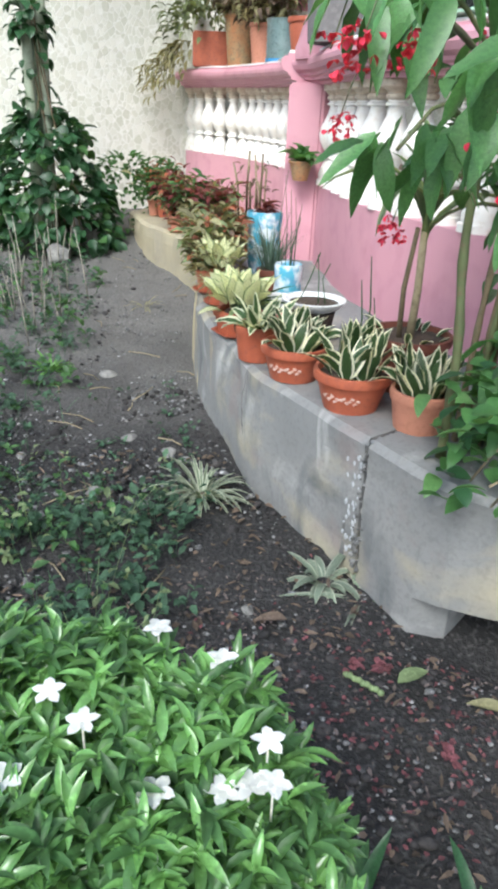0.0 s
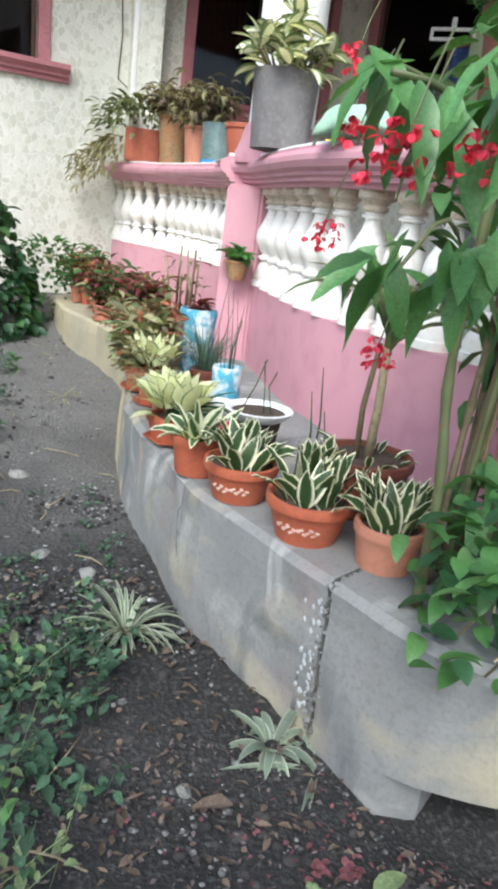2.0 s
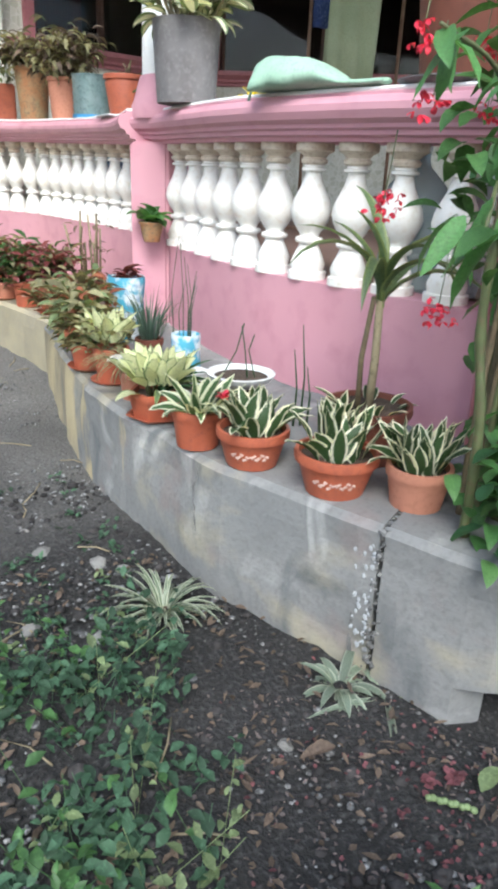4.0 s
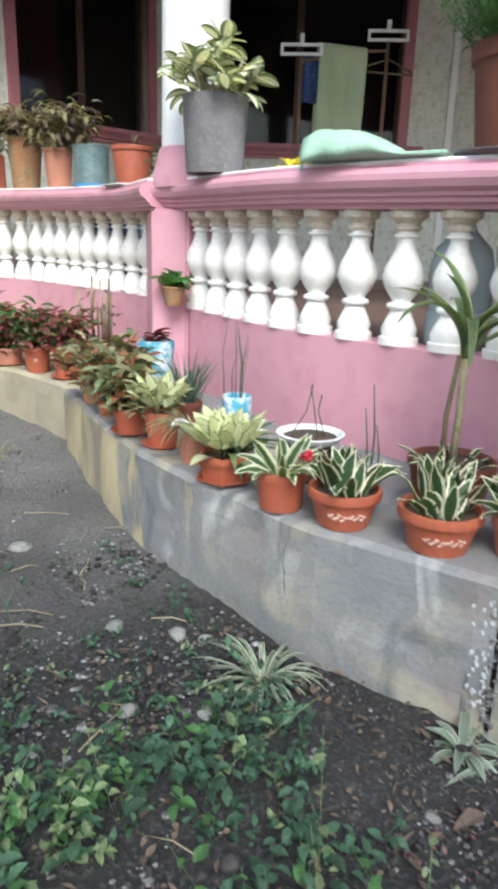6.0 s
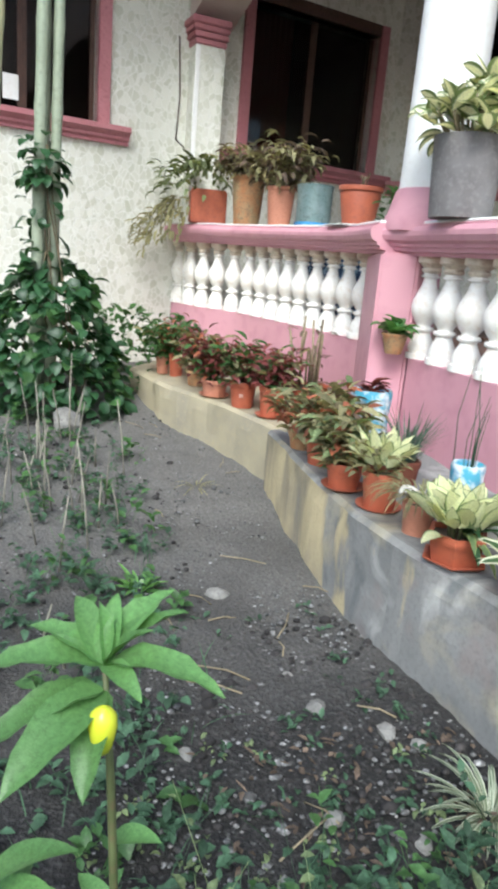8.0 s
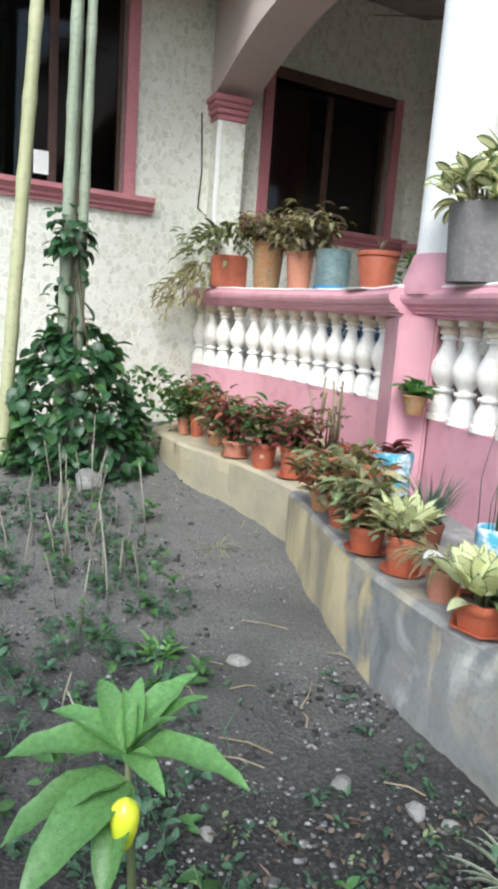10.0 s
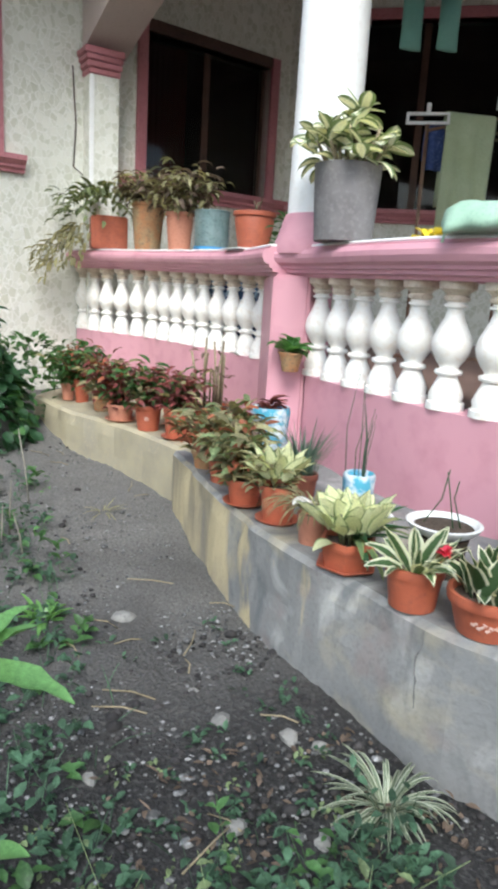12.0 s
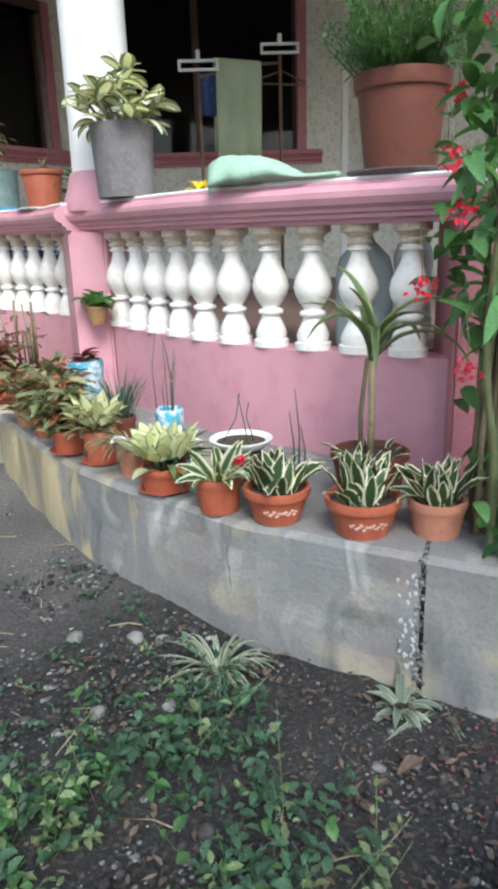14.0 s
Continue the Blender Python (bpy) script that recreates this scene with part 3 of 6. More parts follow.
arch()
ang = math.degrees(math.atan2(AR1.y - AR0.y, AR1.x - AR0.x))
MP = Matrix.Translation(AR0) @ pose(0, 0, 0, 0, 0, ang)
box("pilaster", (-0.25, -0.17, 0.3), (0.1, 0.09, 3.03), WALLPAPER, m=MP)["kind"] = "structure"
bpy.data.objects["pilaster"]["label"] = "cream stone-patterned pilaster under the arch"
imp = anchor("impost"); tagged(imp, "stepped rose impost block carrying the arch", "impost", kind="structure")
for z0, z1, g in ((2.98, 3.03, 0.012), (3.03, 3.08, 0.03), (3.08, 3.125, 0.045), (3.125, 3.18, 0.06)):
    box("step", (-0.3, -0.17 - g, z0 + 0.001), (0.1 + g, 0.09 + g * 0.4, z1), PINK_TRIM, imp, bevel=0.008, m=MP)
box("trim_pilaster", (0.098, -0.176, 0.3), (0.112, -0.135, 2.975), COLUMN_WHITE, m=MP)["kind"] = "structure"
bpy.data.objects["trim_pilaster"]["label"] = "white painted edge strip of the pilaster"


def slab(name, pts, z0, z1, material, label, cat):
    bm = bmesh.new()
    lo = [bm.verts.new((x, y, z0)) for x, y in pts]
    hi = [bm.verts.new((x, y, z1)) for x, y in pts]
    bm.faces.new(lo[::-1]); bm.faces.new(hi)
    for i in range(len(pts)):
        j = (i + 1) % len(pts)
        bm.faces.new((lo[i], lo[j], hi[j], hi[i]))
    bmesh.ops.triangulate(bm, faces=[q for q in bm.faces if len(q.verts) > 4])
    return tagged(from_bm(name, bm, material), label, cat, kind="structure")


# unseen beam, added only to cut sky light and darken the porch
sky_block = sweep("wall_sky_block", RAIL_R, [(0.02, 3.2), (0.02, 4.42), (-0.16, 4.42), (-0.16, 3.2)], ARCH)
tagged(sky_block, "unseen added beam that keeps sky light out of the porch", "beam", kind="structure")
wire = tube("wall_wire", [tuple(M1 @ Vector((-0.16, -0.012, 3.05))), tuple(M1 @ Vector((-0.13, -0.012, 2.6))), tuple(M1 @ Vector((-0.15, -0.012, 2.25))), tuple(M1 @ Vector((0.05, -0.012, 2.12))), tuple(M1 @ Vector((0.3, -0.012, 2.1)))], 0.006, DARKWOOD_AND_SHADE)
tagged(wire, "thin dark cable running down the house wall", "cable")
inner = [(-1.05, 10.6), (-0.78, 9.75), (-0.45, 8.8), (-0.2, 7.9), (-0.2, 7.2), (-0.15, 6.6), (0.0, 6.2), (0.25, 5.7), (0.6, 5.25), (2.2, 4.95), (6.2, 5.3), (3.4, 9.9), (0.84, 11.3)]
slab("floor", inner, 0.5, 0.86, TILE, "dark red-brown porch floor", "floor")
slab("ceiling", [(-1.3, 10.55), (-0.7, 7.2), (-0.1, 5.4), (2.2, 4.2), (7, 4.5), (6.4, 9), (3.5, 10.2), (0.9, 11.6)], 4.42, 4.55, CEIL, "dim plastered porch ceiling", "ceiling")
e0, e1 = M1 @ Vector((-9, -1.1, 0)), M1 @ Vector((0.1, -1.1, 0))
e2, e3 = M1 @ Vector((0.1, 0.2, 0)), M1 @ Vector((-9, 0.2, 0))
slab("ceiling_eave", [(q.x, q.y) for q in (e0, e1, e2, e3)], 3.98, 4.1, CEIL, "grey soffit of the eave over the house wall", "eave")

# ---- plant materials ----
def leafy(name, c, rough=0.45, island=0.3, each=0.0, uvedge=None, big=20, spec=0.35):
    d = tuple(x * 0.6 for x in c)
    e = tuple(min(1, x * 1.35) for x in c)
    m = surface(name, (d, c, e), big, 120, rough, 0.15, 0.002, spec=spec, island=island, each=each, uvedge=uvedge)
    n, l = m.node_tree.nodes, m.node_tree.links
    p, tr, mx = n["Principled BSDF"], n.new("ShaderNodeBsdfTranslucent"), n.new("ShaderNodeMixShader")
    warm = n.new("ShaderNodeMix"); warm.data_type = "RGBA"; warm.blend_type = "MULTIPLY"; warm.inputs["Factor"].default_value = 1.0
    warm.inputs["B"].default_value = (1.7, 1.6, 0.9, 1)
    l.new(p.inputs["Base Color"].links[0].from_socket, warm.inputs["A"]); l.new(warm.outputs["Result"], tr.inputs["Color"])
    mx.inputs["Fac"].default_value = 0.3
    l.new(p.outputs["BSDF"], mx.inputs[1]); l.new(tr.outputs["BSDF"], mx.inputs[2])
    l.new(mx.outputs["Shader"], n["Material Output"].inputs["Surface"])
    return m


GREEN = leafy("green_leaf", (0.075, 0.165, 0.055))
DEEP = leafy("deep_green_leaf", (0.038, 0.1, 0.042), 0.35)
FRESH = leafy("fresh_green_leaf", (0.155, 0.32, 0.095), 0.24, 0.45, spec=0.7)
WEED = leafy("weed_leaf", (0.06, 0.12, 0.07), 0.65, 0.5)
PALE = leafy("pale_weed_leaf", (0.19, 0.25, 0.12), 0.6, 0.4)
RAILGREEN = leafy("dusty_green_leaf", (0.14, 0.17, 0.08), 0.55, 0.45)
WILT = leafy("wilted_grey_green_leaf", (0.2, 0.25, 0.19), 0.6, 0.0, 0.4, (0.4, (0.34, 0.37, 0.3)), 50)
CHIVE = leafy("blue_green_shoot", (0.12, 0.19, 0.15), 0.55, 0.35)
OLIVE = leafy("olive_leaf", (0.27, 0.255, 0.14), 0.6, 0.45)
RED = leafy("dark_red_leaf", (0.19, 0.055, 0.055), 0.4, 0.4)
ORANGE = leafy("orange_red_leaf", (0.34, 0.12, 0.07), 0.45, 0.4)
CRUMB = leafy("crumbled_leaf", (0.13, 0.105, 0.105), 0.9, 0.7)
DRYLEAF = leafy("dry_leaf", (0.15, 0.11, 0.085), 0.85, 0.5)
PETAL = leafy("fallen_red_petal", (0.16, 0.06, 0.07), 0.8, 0.5)
SCARLET = leafy("scarlet_petal", (0.72, 0.05, 0.1), 0.4, 0.3)
WHITEPETAL = leafy("white_petal", (0.82, 0.82, 0.8), 0.5, 0.05)
SNAKE = leafy("white_edged_leaf", (0.05, 0.095, 0.035), 0.4, 0.0, 0.3, (0.35, (0.76, 0.75, 0.58)), 60)
SPIDER = leafy("spider_plant_leaf", (0.15, 0.19, 0.12), 0.5, 0.0, 0.35, (0.3, (0.42, 0.45, 0.36)), 60)
STRIPE = leafy("striped_leaf", (0.07, 0.13, 0.05), 0.4, 0.0, 0.25, (0.27, (0.62, 0.64, 0.46)), 60)
CREAM = leafy("cream_dieffenbachia_leaf", (0.68, 0.71, 0.44), 0.4, 0.0, 0.2, (0.44, (0.07, 0.15, 0.05)), 40)
VARIEG = leafy("cream_centred_leaf", (0.74, 0.74, 0.58), 0.4, 0.0, 0.3, (0.27, (0.15, 0.2, 0.09)), 40)
BEGONIA = leafy("begonia_leaf", (0.1, 0.24, 0.075), 0.38, 0.0, 0.3, None, 25, 0.5)
DRACAENA = leafy("corn_plant_leaf", (0.13, 0.19, 0.09), 0.4, 0.0, 0.3, (0.34, (0.2, 0.25, 0.1)), 40)
PEPPERLEAF = leafy("pepper_leaf", (0.13, 0.27, 0.09), 0.35, 0.0, 0.25)
CANE = surface("green_cane", ((0.07, 0.085, 0.035), (0.12, 0.14, 0.06), (0.13, 0.1, 0.055)), 14, 60, 0.5, 0.2, 0.003)
STEM = surface("dry_stem", ((0.22, 0.18, 0.11), (0.34, 0.28, 0.18), (0.16, 0.13, 0.08)), 8, 60, 0.85, 0.3, 0.003)
STALK = surface("weathered_stalk", ((0.17, 0.16, 0.13), (0.28, 0.26, 0.21), (0.12, 0.11, 0.09)), 8, 60, 0.9, 0.3, 0.003, each=0.3)
TRUNK = surface("brown_stem", ((0.11, 0.08, 0.05), (0.18, 0.14, 0.08), (0.08, 0.07, 0.04)), 12, 70, 0.85, 0.4, 0.004)
BAMBOO = surface("dry_bamboo", ((0.36, 0.36, 0.2), (0.46, 0.45, 0.28), (0.3, 0.31, 0.19)), 3, 30, 0.5, 0.15, 0.002)
BAMBOO_G = surface("grey_green_bamboo", ((0.24, 0.28, 0.2), (0.32, 0.36, 0.27), (0.19, 0.22, 0.16)), 3, 30, 0.55, 0.15, 0.002)
TERRA = surface("terracotta_plastic", ((0.34, 0.085, 0.045), (0.42, 0.115, 0.06), (0.28, 0.08, 0.05)), 14, 60, 0.5, 0.12, 0.002, each=0.12)
TERRA_DULL = surface("dusty_terracotta", ((0.4, 0.17, 0.11), (0.46, 0.2, 0.13), (0.34, 0.14, 0.09)), 9, 60, 0.7, 0.15, 0.002, each=0.1)
BROWNPOT = surface("brown_plastic_pot", ((0.13, 0.04, 0.024), (0.155, 0.05, 0.03), (0.105, 0.035, 0.022)), 7, 20, 0.65, 0.12, 0.002)
OLDPOT = surface("stained_clay_pot", ((0.36, 0.16, 0.07), (0.3, 0.22, 0.12), (0.16, 0.11, 0.07)), 14, 60, 0.8, 0.3, 0.003, stain=0.4)
GREYPOT = surface("grey_cement_pot", ((0.13, 0.12, 0.12), (0.19, 0.18, 0.18), (0.22, 0.21, 0.21)), 9, 50, 0.85, 0.3, 0.003, stain=0.5)
TIN = surface("painted_tin", ((0.13, 0.2, 0.2), (0.22, 0.28, 0.28), (0.1, 0.14, 0.14)), 14, 50, 0.4, 0.2, 0.002, metal=0.4)
BLUEPLASTIC = surface("blue_plastic", ((0.04, 0.2, 0.42), (0.06, 0.28, 0.5), (0.04, 0.16, 0.34)), 8, 50, 0.35, 0.1)
TEALPLASTIC = surface("teal_wrapper", ((0.08, 0.34, 0.46), (0.6, 0.66, 0.68), (0.1, 0.25, 0.4)), 16, 24, 0.35, 0.1, stain=0.12)
WHITEPLASTIC = surface("white_plastic", ((0.66, 0.67, 0.66), (0.76, 0.76, 0.75), (0.55, 0.54, 0.5)), 9, 50, 0.4, 0.08)
STRIP = surface("dusty_white_plastic", ((0.36, 0.39, 0.4), (0.5, 0.53, 0.55), (0.28, 0.29, 0.28)), 20, 60, 0.6, 0.2, 0.003)
SCRIPT = surface("white_pot_marking", ((0.5, 0.3, 0.24), (0.62, 0.46, 0.4), (0.4, 0.18, 0.12)), 30, 90, 0.6, 0.0)
POTSOIL = surface("pot_soil", ((0.05, 0.035, 0.025), (0.09, 0.065, 0.045), (0.03, 0.02, 0.02)), 20, 90, 0.95, 0.8, 0.01)
CLOD = surface("soil_crumbs", ((0.022, 0.02, 0.02), (0.05, 0.045, 0.044), (0.014, 0.013, 0.013)), 20, 90, 0.95, 0.6, 0.006, island=0.4)
STONE = surface("pale_stone", ((0.17, 0.165, 0.155), (0.28, 0.27, 0.25), (0.12, 0.115, 0.11)), 15, 70, 0.9, 0.4, 0.004, each=0.25)
PEBBLE = surface("mixed_pebbles", ((0.05, 0.049, 0.048), (0.16, 0.157, 0.155), (0.36, 0.36, 0.36)), 25, 90, 0.9, 0.3, 0.003, island=0.6)
SACK = surface("mint_sack_cloth", ((0.3, 0.46, 0.34), (0.38, 0.54, 0.42), (0.26, 0.4, 0.3)), 7, 90, 0.8, 0.3, 0.003)
TOWEL = surface("sage_towel", ((0.34, 0.4, 0.25), (0.42, 0.48, 0.32), (0.3, 0.35, 0.22)), 6, 120, 0.95, 0.4, 0.003)
MINT = surface("mint_trousers", ((0.2, 0.45, 0.38), (0.25, 0.52, 0.44), (0.18, 0.4, 0.34)), 6, 120, 0.9, 0.3, 0.003)
NAVY = surface("navy_cloth", ((0.02, 0.04, 0.12), (0.04, 0.07, 0.2), (0.12, 0.16, 0.3)), 14, 60, 0.9, 0.3, 0.003)
STEEL = surface("rusty_steel_rod", ((0.18, 0.1, 0.07), (0.28, 0.18, 0.12), (0.12, 0.08, 0.06)), 10, 60, 0.6, 0.2, 0.002, metal=0.4)
YELLOW = surface("yellow_plastic", ((0.6, 0.45, 0.02), (0.7, 0.55, 0.04), (0.5, 0.38, 0.02)), 9, 50, 0.5, 0.1)
FRUIT = surface("yellow_green_pepper_skin", ((0.45, 0.5, 0.03), (0.55, 0.58, 0.04), (0.4, 0.48, 0.03)), 14, 50, 0.25, 0.05)
JUG = glass("pale_blue_bottle_plastic", (0.55, 0.66, 0.68), 0.25, 0.4)


def blue_pattern():
    m = surface("blue_patterned_cloth", ((0.02, 0.05, 0.12), (0.03, 0.08, 0.18), (0.02, 0.04, 0.1)), 8, 50, 0.8, 0.1)
    n, l = m.node_tree.nodes, m.node_tree.links
    v = n.new("ShaderNodeTexVoronoi"); v.feature = "DISTANCE_TO_EDGE"; v.inputs["Scale"].default_value = 14
    l.new(node_of(m, "ShaderNodeTexCoord").outputs["Object"], v.inputs["Vector"])
    r = n.new("ShaderNodeMapRange"); r.inputs["From Min"].default_value, r.inputs["From Max"].default_value = 0.05, 0.08
    l.new(v.outputs["Distance"], r.inputs["Value"])
    mix = n.new("ShaderNodeMix"); mix.data_type = "RGBA"
    b = n["Principled BSDF"]
    base = b.inputs["Base Color"].links[0].from_socket
    l.new(r.outputs["Result"], mix.inputs["Factor"]); mix.inputs["A"].default_value = (0.3, 0.42, 0.55, 1); l.new(base, mix.inputs["B"])
    l.new(mix.outputs["Result"], b.inputs["Base Color"])
    return m


BLUEPATTERN = blue_pattern()


# ---- leaves ----
def width_at(t, shape):
    if shape == "strap":
        return min(1.0, 0.55 + t * 1.5) * (1 - t ** 4) ** 0.9
    if shape == "ovate":
        return math.sin(math.pi * min(1, t ** 0.7)) ** 0.8
    if shape == "oval":
        return math.sin(math.pi * t) ** 0.6
    return math.sin(math.pi * min(1, (0.04 + 0.96 * t) ** 0.85)) ** 0.9


def leaf_geo(length, width, elev, bend, fold=0.25, shape="lance", n=6, wave=0.0):
    """A leaf that leaves the origin along +x at that elevation and bends down by so many degrees."""
    v, uv, f = [], [], []
    p, e, step = np.zeros(3), radians(elev), length / n
    for i in range(n + 1):
        t = i / n
        w = 0.5 * width * width_at(t, shape) if 0 < i < n else 0.5 * width * (0.12 if i == 0 else 0.01)
        nrm = np.array((-math.sin(e), 0, math.cos(e)))
        up = nrm * w * fold * 2
        ripple = nrm * wave * width * math.sin(i * 2.3)
        v += [p + np.array((0, -w, 0)) + up + ripple, p.copy(), p + np.array((0, w, 0)) + up - ripple]
        uv += [(0.0, t), (0.5, t), (1.0, t)]
        p = p + np.array((math.cos(e), 0, math.sin(e))) * step
        e -= radians(bend) / n
    for i in range(n):
        a = i * 3
        f += [(a, a + 3, a + 4, a + 1), (a + 1, a + 4, a + 5, a + 2)]
    return np.array(v), f, uv


class Foliage:
    """Collects many small leaves into one mesh."""
    def __init__(self):
        self.v, self.f, self.uv, self.n = [], [], [], 0

    def leaf(self, at, az, length, width, elev=30, bend=40, fold=0.25, shape="lance", n=4, tilt=0.0):
        v, f, uv = leaf_geo(length, width, elev, bend, fold, shape, n)
        c, s = math.cos(radians(az)), math.sin(radians(az))
        if tilt:
            ct, st = math.cos(radians(tilt)), math.sin(radians(tilt))
            v = v @ np.array([[1, 0, 0], [0, ct, st], [0, -st, ct]])
        v = v @ np.array([[c, s, 0], [-s, c, 0], [0, 0, 1]]) + np.array(at)
        self.v.append(v)
        self.f += [tuple(i + self.n for i in q) for q in f]
        self.uv += uv
        self.n += len(v)

    def tube(self, points, r, n=4):
        v, f = tube_data(points, r, n)
        self.v.append(np.array(v))
        self.f += [tuple(i + self.n for i in q) for q in f]
        self.uv += [(0.5, 0.5)] * len(v)
        self.n += len(v)

    def build(self, name, material, parent=None, label=""):
        return obj(name, np.vstack(self.v), self.f, material, parent, label, True, self.uv)


LEAF_CACHE = {}


def leaf_part(parent, material, at, az, length, width, elev, bend, fold=0.25, shape="lance", n=7, roll=0.0, wave=0.0):
    """One large leaf as a part of its own, out of a few shared meshes."""
    e, b = round(elev / 15) * 15, round(bend / 20) * 20
    ratio = max(0.04, round(width / length * 20) / 20) if width / length > 0.15 else max(0.03, round(width / length, 2))
    key = (material.name, e, b, shape, ratio, n)
    if key not in LEAF_CACHE:
        v, f, uv = leaf_geo(1.0, ratio, e, b, fold, shape, n, wave)
        ob = obj("leaf", v, f, material, None, "", True, uv)
        LEAF_CACHE[key] = ob.data
        scene.collection.objects.unlink(ob)
        bpy.data.objects.remove(ob)
    ob = new("leaf", LEAF_CACHE[key])
    ob.parent = parent
    ob.matrix_basis = pose(*at, roll, 0, az) @ Matrix.Diagonal((length, length, length, 1))
    return ob


R = random.Random(7)


def rnd(a, b):
    return R.uniform(a, b)


# ---- pots ----
def pot_parts(parent, rim, base, h, material, saucer=False, sides=28, label="", lip=0.012, marks=False):
    """A hollow pot standing at the parent's origin, with rolled rim and soil."""
    t = 0.006
    prof = [(base, 0), (base + (rim - base) * 0.78, h * 0.8), (rim - lip * 0.7, h - 0.028), (rim, h - 0.026), (rim + 0.002, h - 0.014), (rim, h), (rim - t - lip * 0.4, h), (rim - t - lip, h - 0.035)]
    lathe("pot", prof, material, parent, label, n=sides, smooth=sides > 10)
    v, f = [(0, 0, h - 0.018)], []
    k = 18
    for ring, rr in ((1, 0.5), (2, 1.0)):
        for i in range(k):
            a = 2 * math.pi * i / k
            v.append((math.cos(a) * (rim - t - lip * 0.6) * rr, math.sin(a) * (rim - t - lip * 0.6) * rr, h - 0.022 + 0.008 * R.random()))
    for i in range(k):
        j = (i + 1) % k
        f += [(0, 1 + i, 1 + j), (1 + i, 1 + k + i, 1 + k + j, 1 + j)]
    obj("soil", v, f, POTSOIL, parent, "", True)
    if saucer:
        lathe("saucer", [(base + 0.012, 0.0), (base + 0.03, 0.012), (base + 0.03, 0.016), (base + 0.022, 0.014), (base + 0.006, 0.004)], material, parent, n=sides, smooth=sides > 10)
    if marks:
        for side in marks:
            for i in range(7):
                a = radians(side) + (i - 3) * 0.085
                zz = h * (0.42 + 0.07 * math.sin(i * 2.1))
                rr = base + (rim - base) * 0.78 * (zz / (h * 0.8)) + 0.0015
                q = pose(math.cos(a) * rr, math.sin(a) * rr, zz, 0, 0, math.degrees(a) + 90)
                box("marking", (-0.0055, -0.0012, -0.002 - 0.002 * (i % 2)), (0.0055, 0.0012, 0.002 + 0.002 * ((i + 1) % 2)), SCRIPT, parent, bevel=0, m=q @ pose(0, 0, 0, 0, 25 * (-1) ** i, 0))


def potted(name, x, y, z, label, group="", cat="potted plant"):
    a = anchor(name, x, y, z + (rail_fall(y) if z == RT else 0.0))
    return tagged(a, label, cat, group)


LEDGE_Z, RT = 0.452, 1.537


def rosette(p, h, rim, material, count, length, width, elev=(45, 85), bend=(0, 40), shape="lance", wave=0.03, roll=45):
    for i in range(count):
        a = i * 137.5 + rnd(-15, 15)
        q = math.sqrt((i + 0.5) / count)
        el = elev[1] + (elev[0] - elev[1]) * q + rnd(-13, 13)
        r = rim * 0.6 * q
        s = rnd(0.8, 1.15)
        leaf_part(p, material, (math.cos(radians(a)) * r, math.sin(radians(a)) * r, h - 0.025), a, length * s, width * s, el, rnd(*bend) + rnd(-25, 15), 0.16, shape, 7, rnd(-roll, roll), wave)


# the row of white-edged plants on the ledge
def snake_pot(x, y, rim, base, h, pot_mat, label, count=22, length=0.17, marks=False, material=None, width=0.048, bend=(0, 30), elev=(64, 96)):
    p = potted("potted_plant", x, y, LEDGE_Z, label, "white-edged plants on the ledge")
    pot_parts(p, rim, base, h, pot_mat, marks=marks)
    rosette(p, h, rim, material or SNAKE, count, length, width, elev, bend, "lance", 0.05, 28)
    return p


snake_pot(-0.645, 5.385, 0.106, 0.074, 0.11, TERRA, "white-edged snake plant in a lettered terracotta bowl", 30, 0.14, (225, 262), None, 0.05, (-40, 70), (70, 97))
snake_pot(-0.495, 5.15, 0.113, 0.078, 0.115, TERRA, "white-edged snake plant in a wide lettered terracotta bowl", 30, 0.16, (222, 258), None, 0.056, (-40, 70), (72, 97))
snake_pot(-0.33, 5.01, 0.085, 0.066, 0.112, TERRA_DULL, "white-edged snake plant in a dusty pink clay pot", 34, 0.145, False, None, 0.045, (-40, 90), (64, 97))
snake_pot(-0.758, 5.56, 0.08, 0.064, 0.12, TERRA, "small plant with white-striped leaves in a terracotta pot", 22, 0.14, False, STRIPE, 0.042, (10, 80), (35, 88))

# cream-leaved plants
hexp = potted("potted_plant", -0.825, 5.84, LEDGE_Z, "cream-leaved dieffenbachia in a six-sided terracotta pot on a saucer", "cream-leaved plants on the ledge")
pot_parts(hexp, 0.093, 0.072, 0.095, TERRA, True, 6)
for i in range(7):
    a = i * 51
    tube("stem", [(0.02 * math.cos(a), 0.02 * math.sin(a), 0.07), (0.035 * math.cos(a), 0.035 * math.sin(a), 0.13), (0.05 * math.cos(a), 0.05 * math.sin(a), 0.18)], 0.006, CANE, hexp)
rosette(hexp, 0.15, 0.13, CREAM, 46, 0.125, 0.06, (52, 92), (-10, 45), "ovate")
for i in range(16):
    leaf_part(hexp, DEEP if i % 2 else DRACAENA, (0.02, 0.0, 0.08), rnd(-120, 50), rnd(0.14, 0.23), 0.026, rnd(15, 50), rnd(20, 80), 0.2, "strap")
leaf_part(hexp, CREAM, (-0.06, -0.03, 0.09), 205, 0.1, 0.055, 10, 30, 0.2, "ovate")
pb = potted("potted_plant", -0.895, 6.285, LEDGE_Z, "bright cream dieffenbachia in a terracotta pot", "cream-leaved plants on the ledge")
pot_parts(pb, 0.07, 0.053, 0.14, TERRA, True)
rosette(pb, 0.19, 0.09, CREAM, 34, 0.13, 0.05, (58, 94), (-10, 40), "ovate")
fb = Foliage()
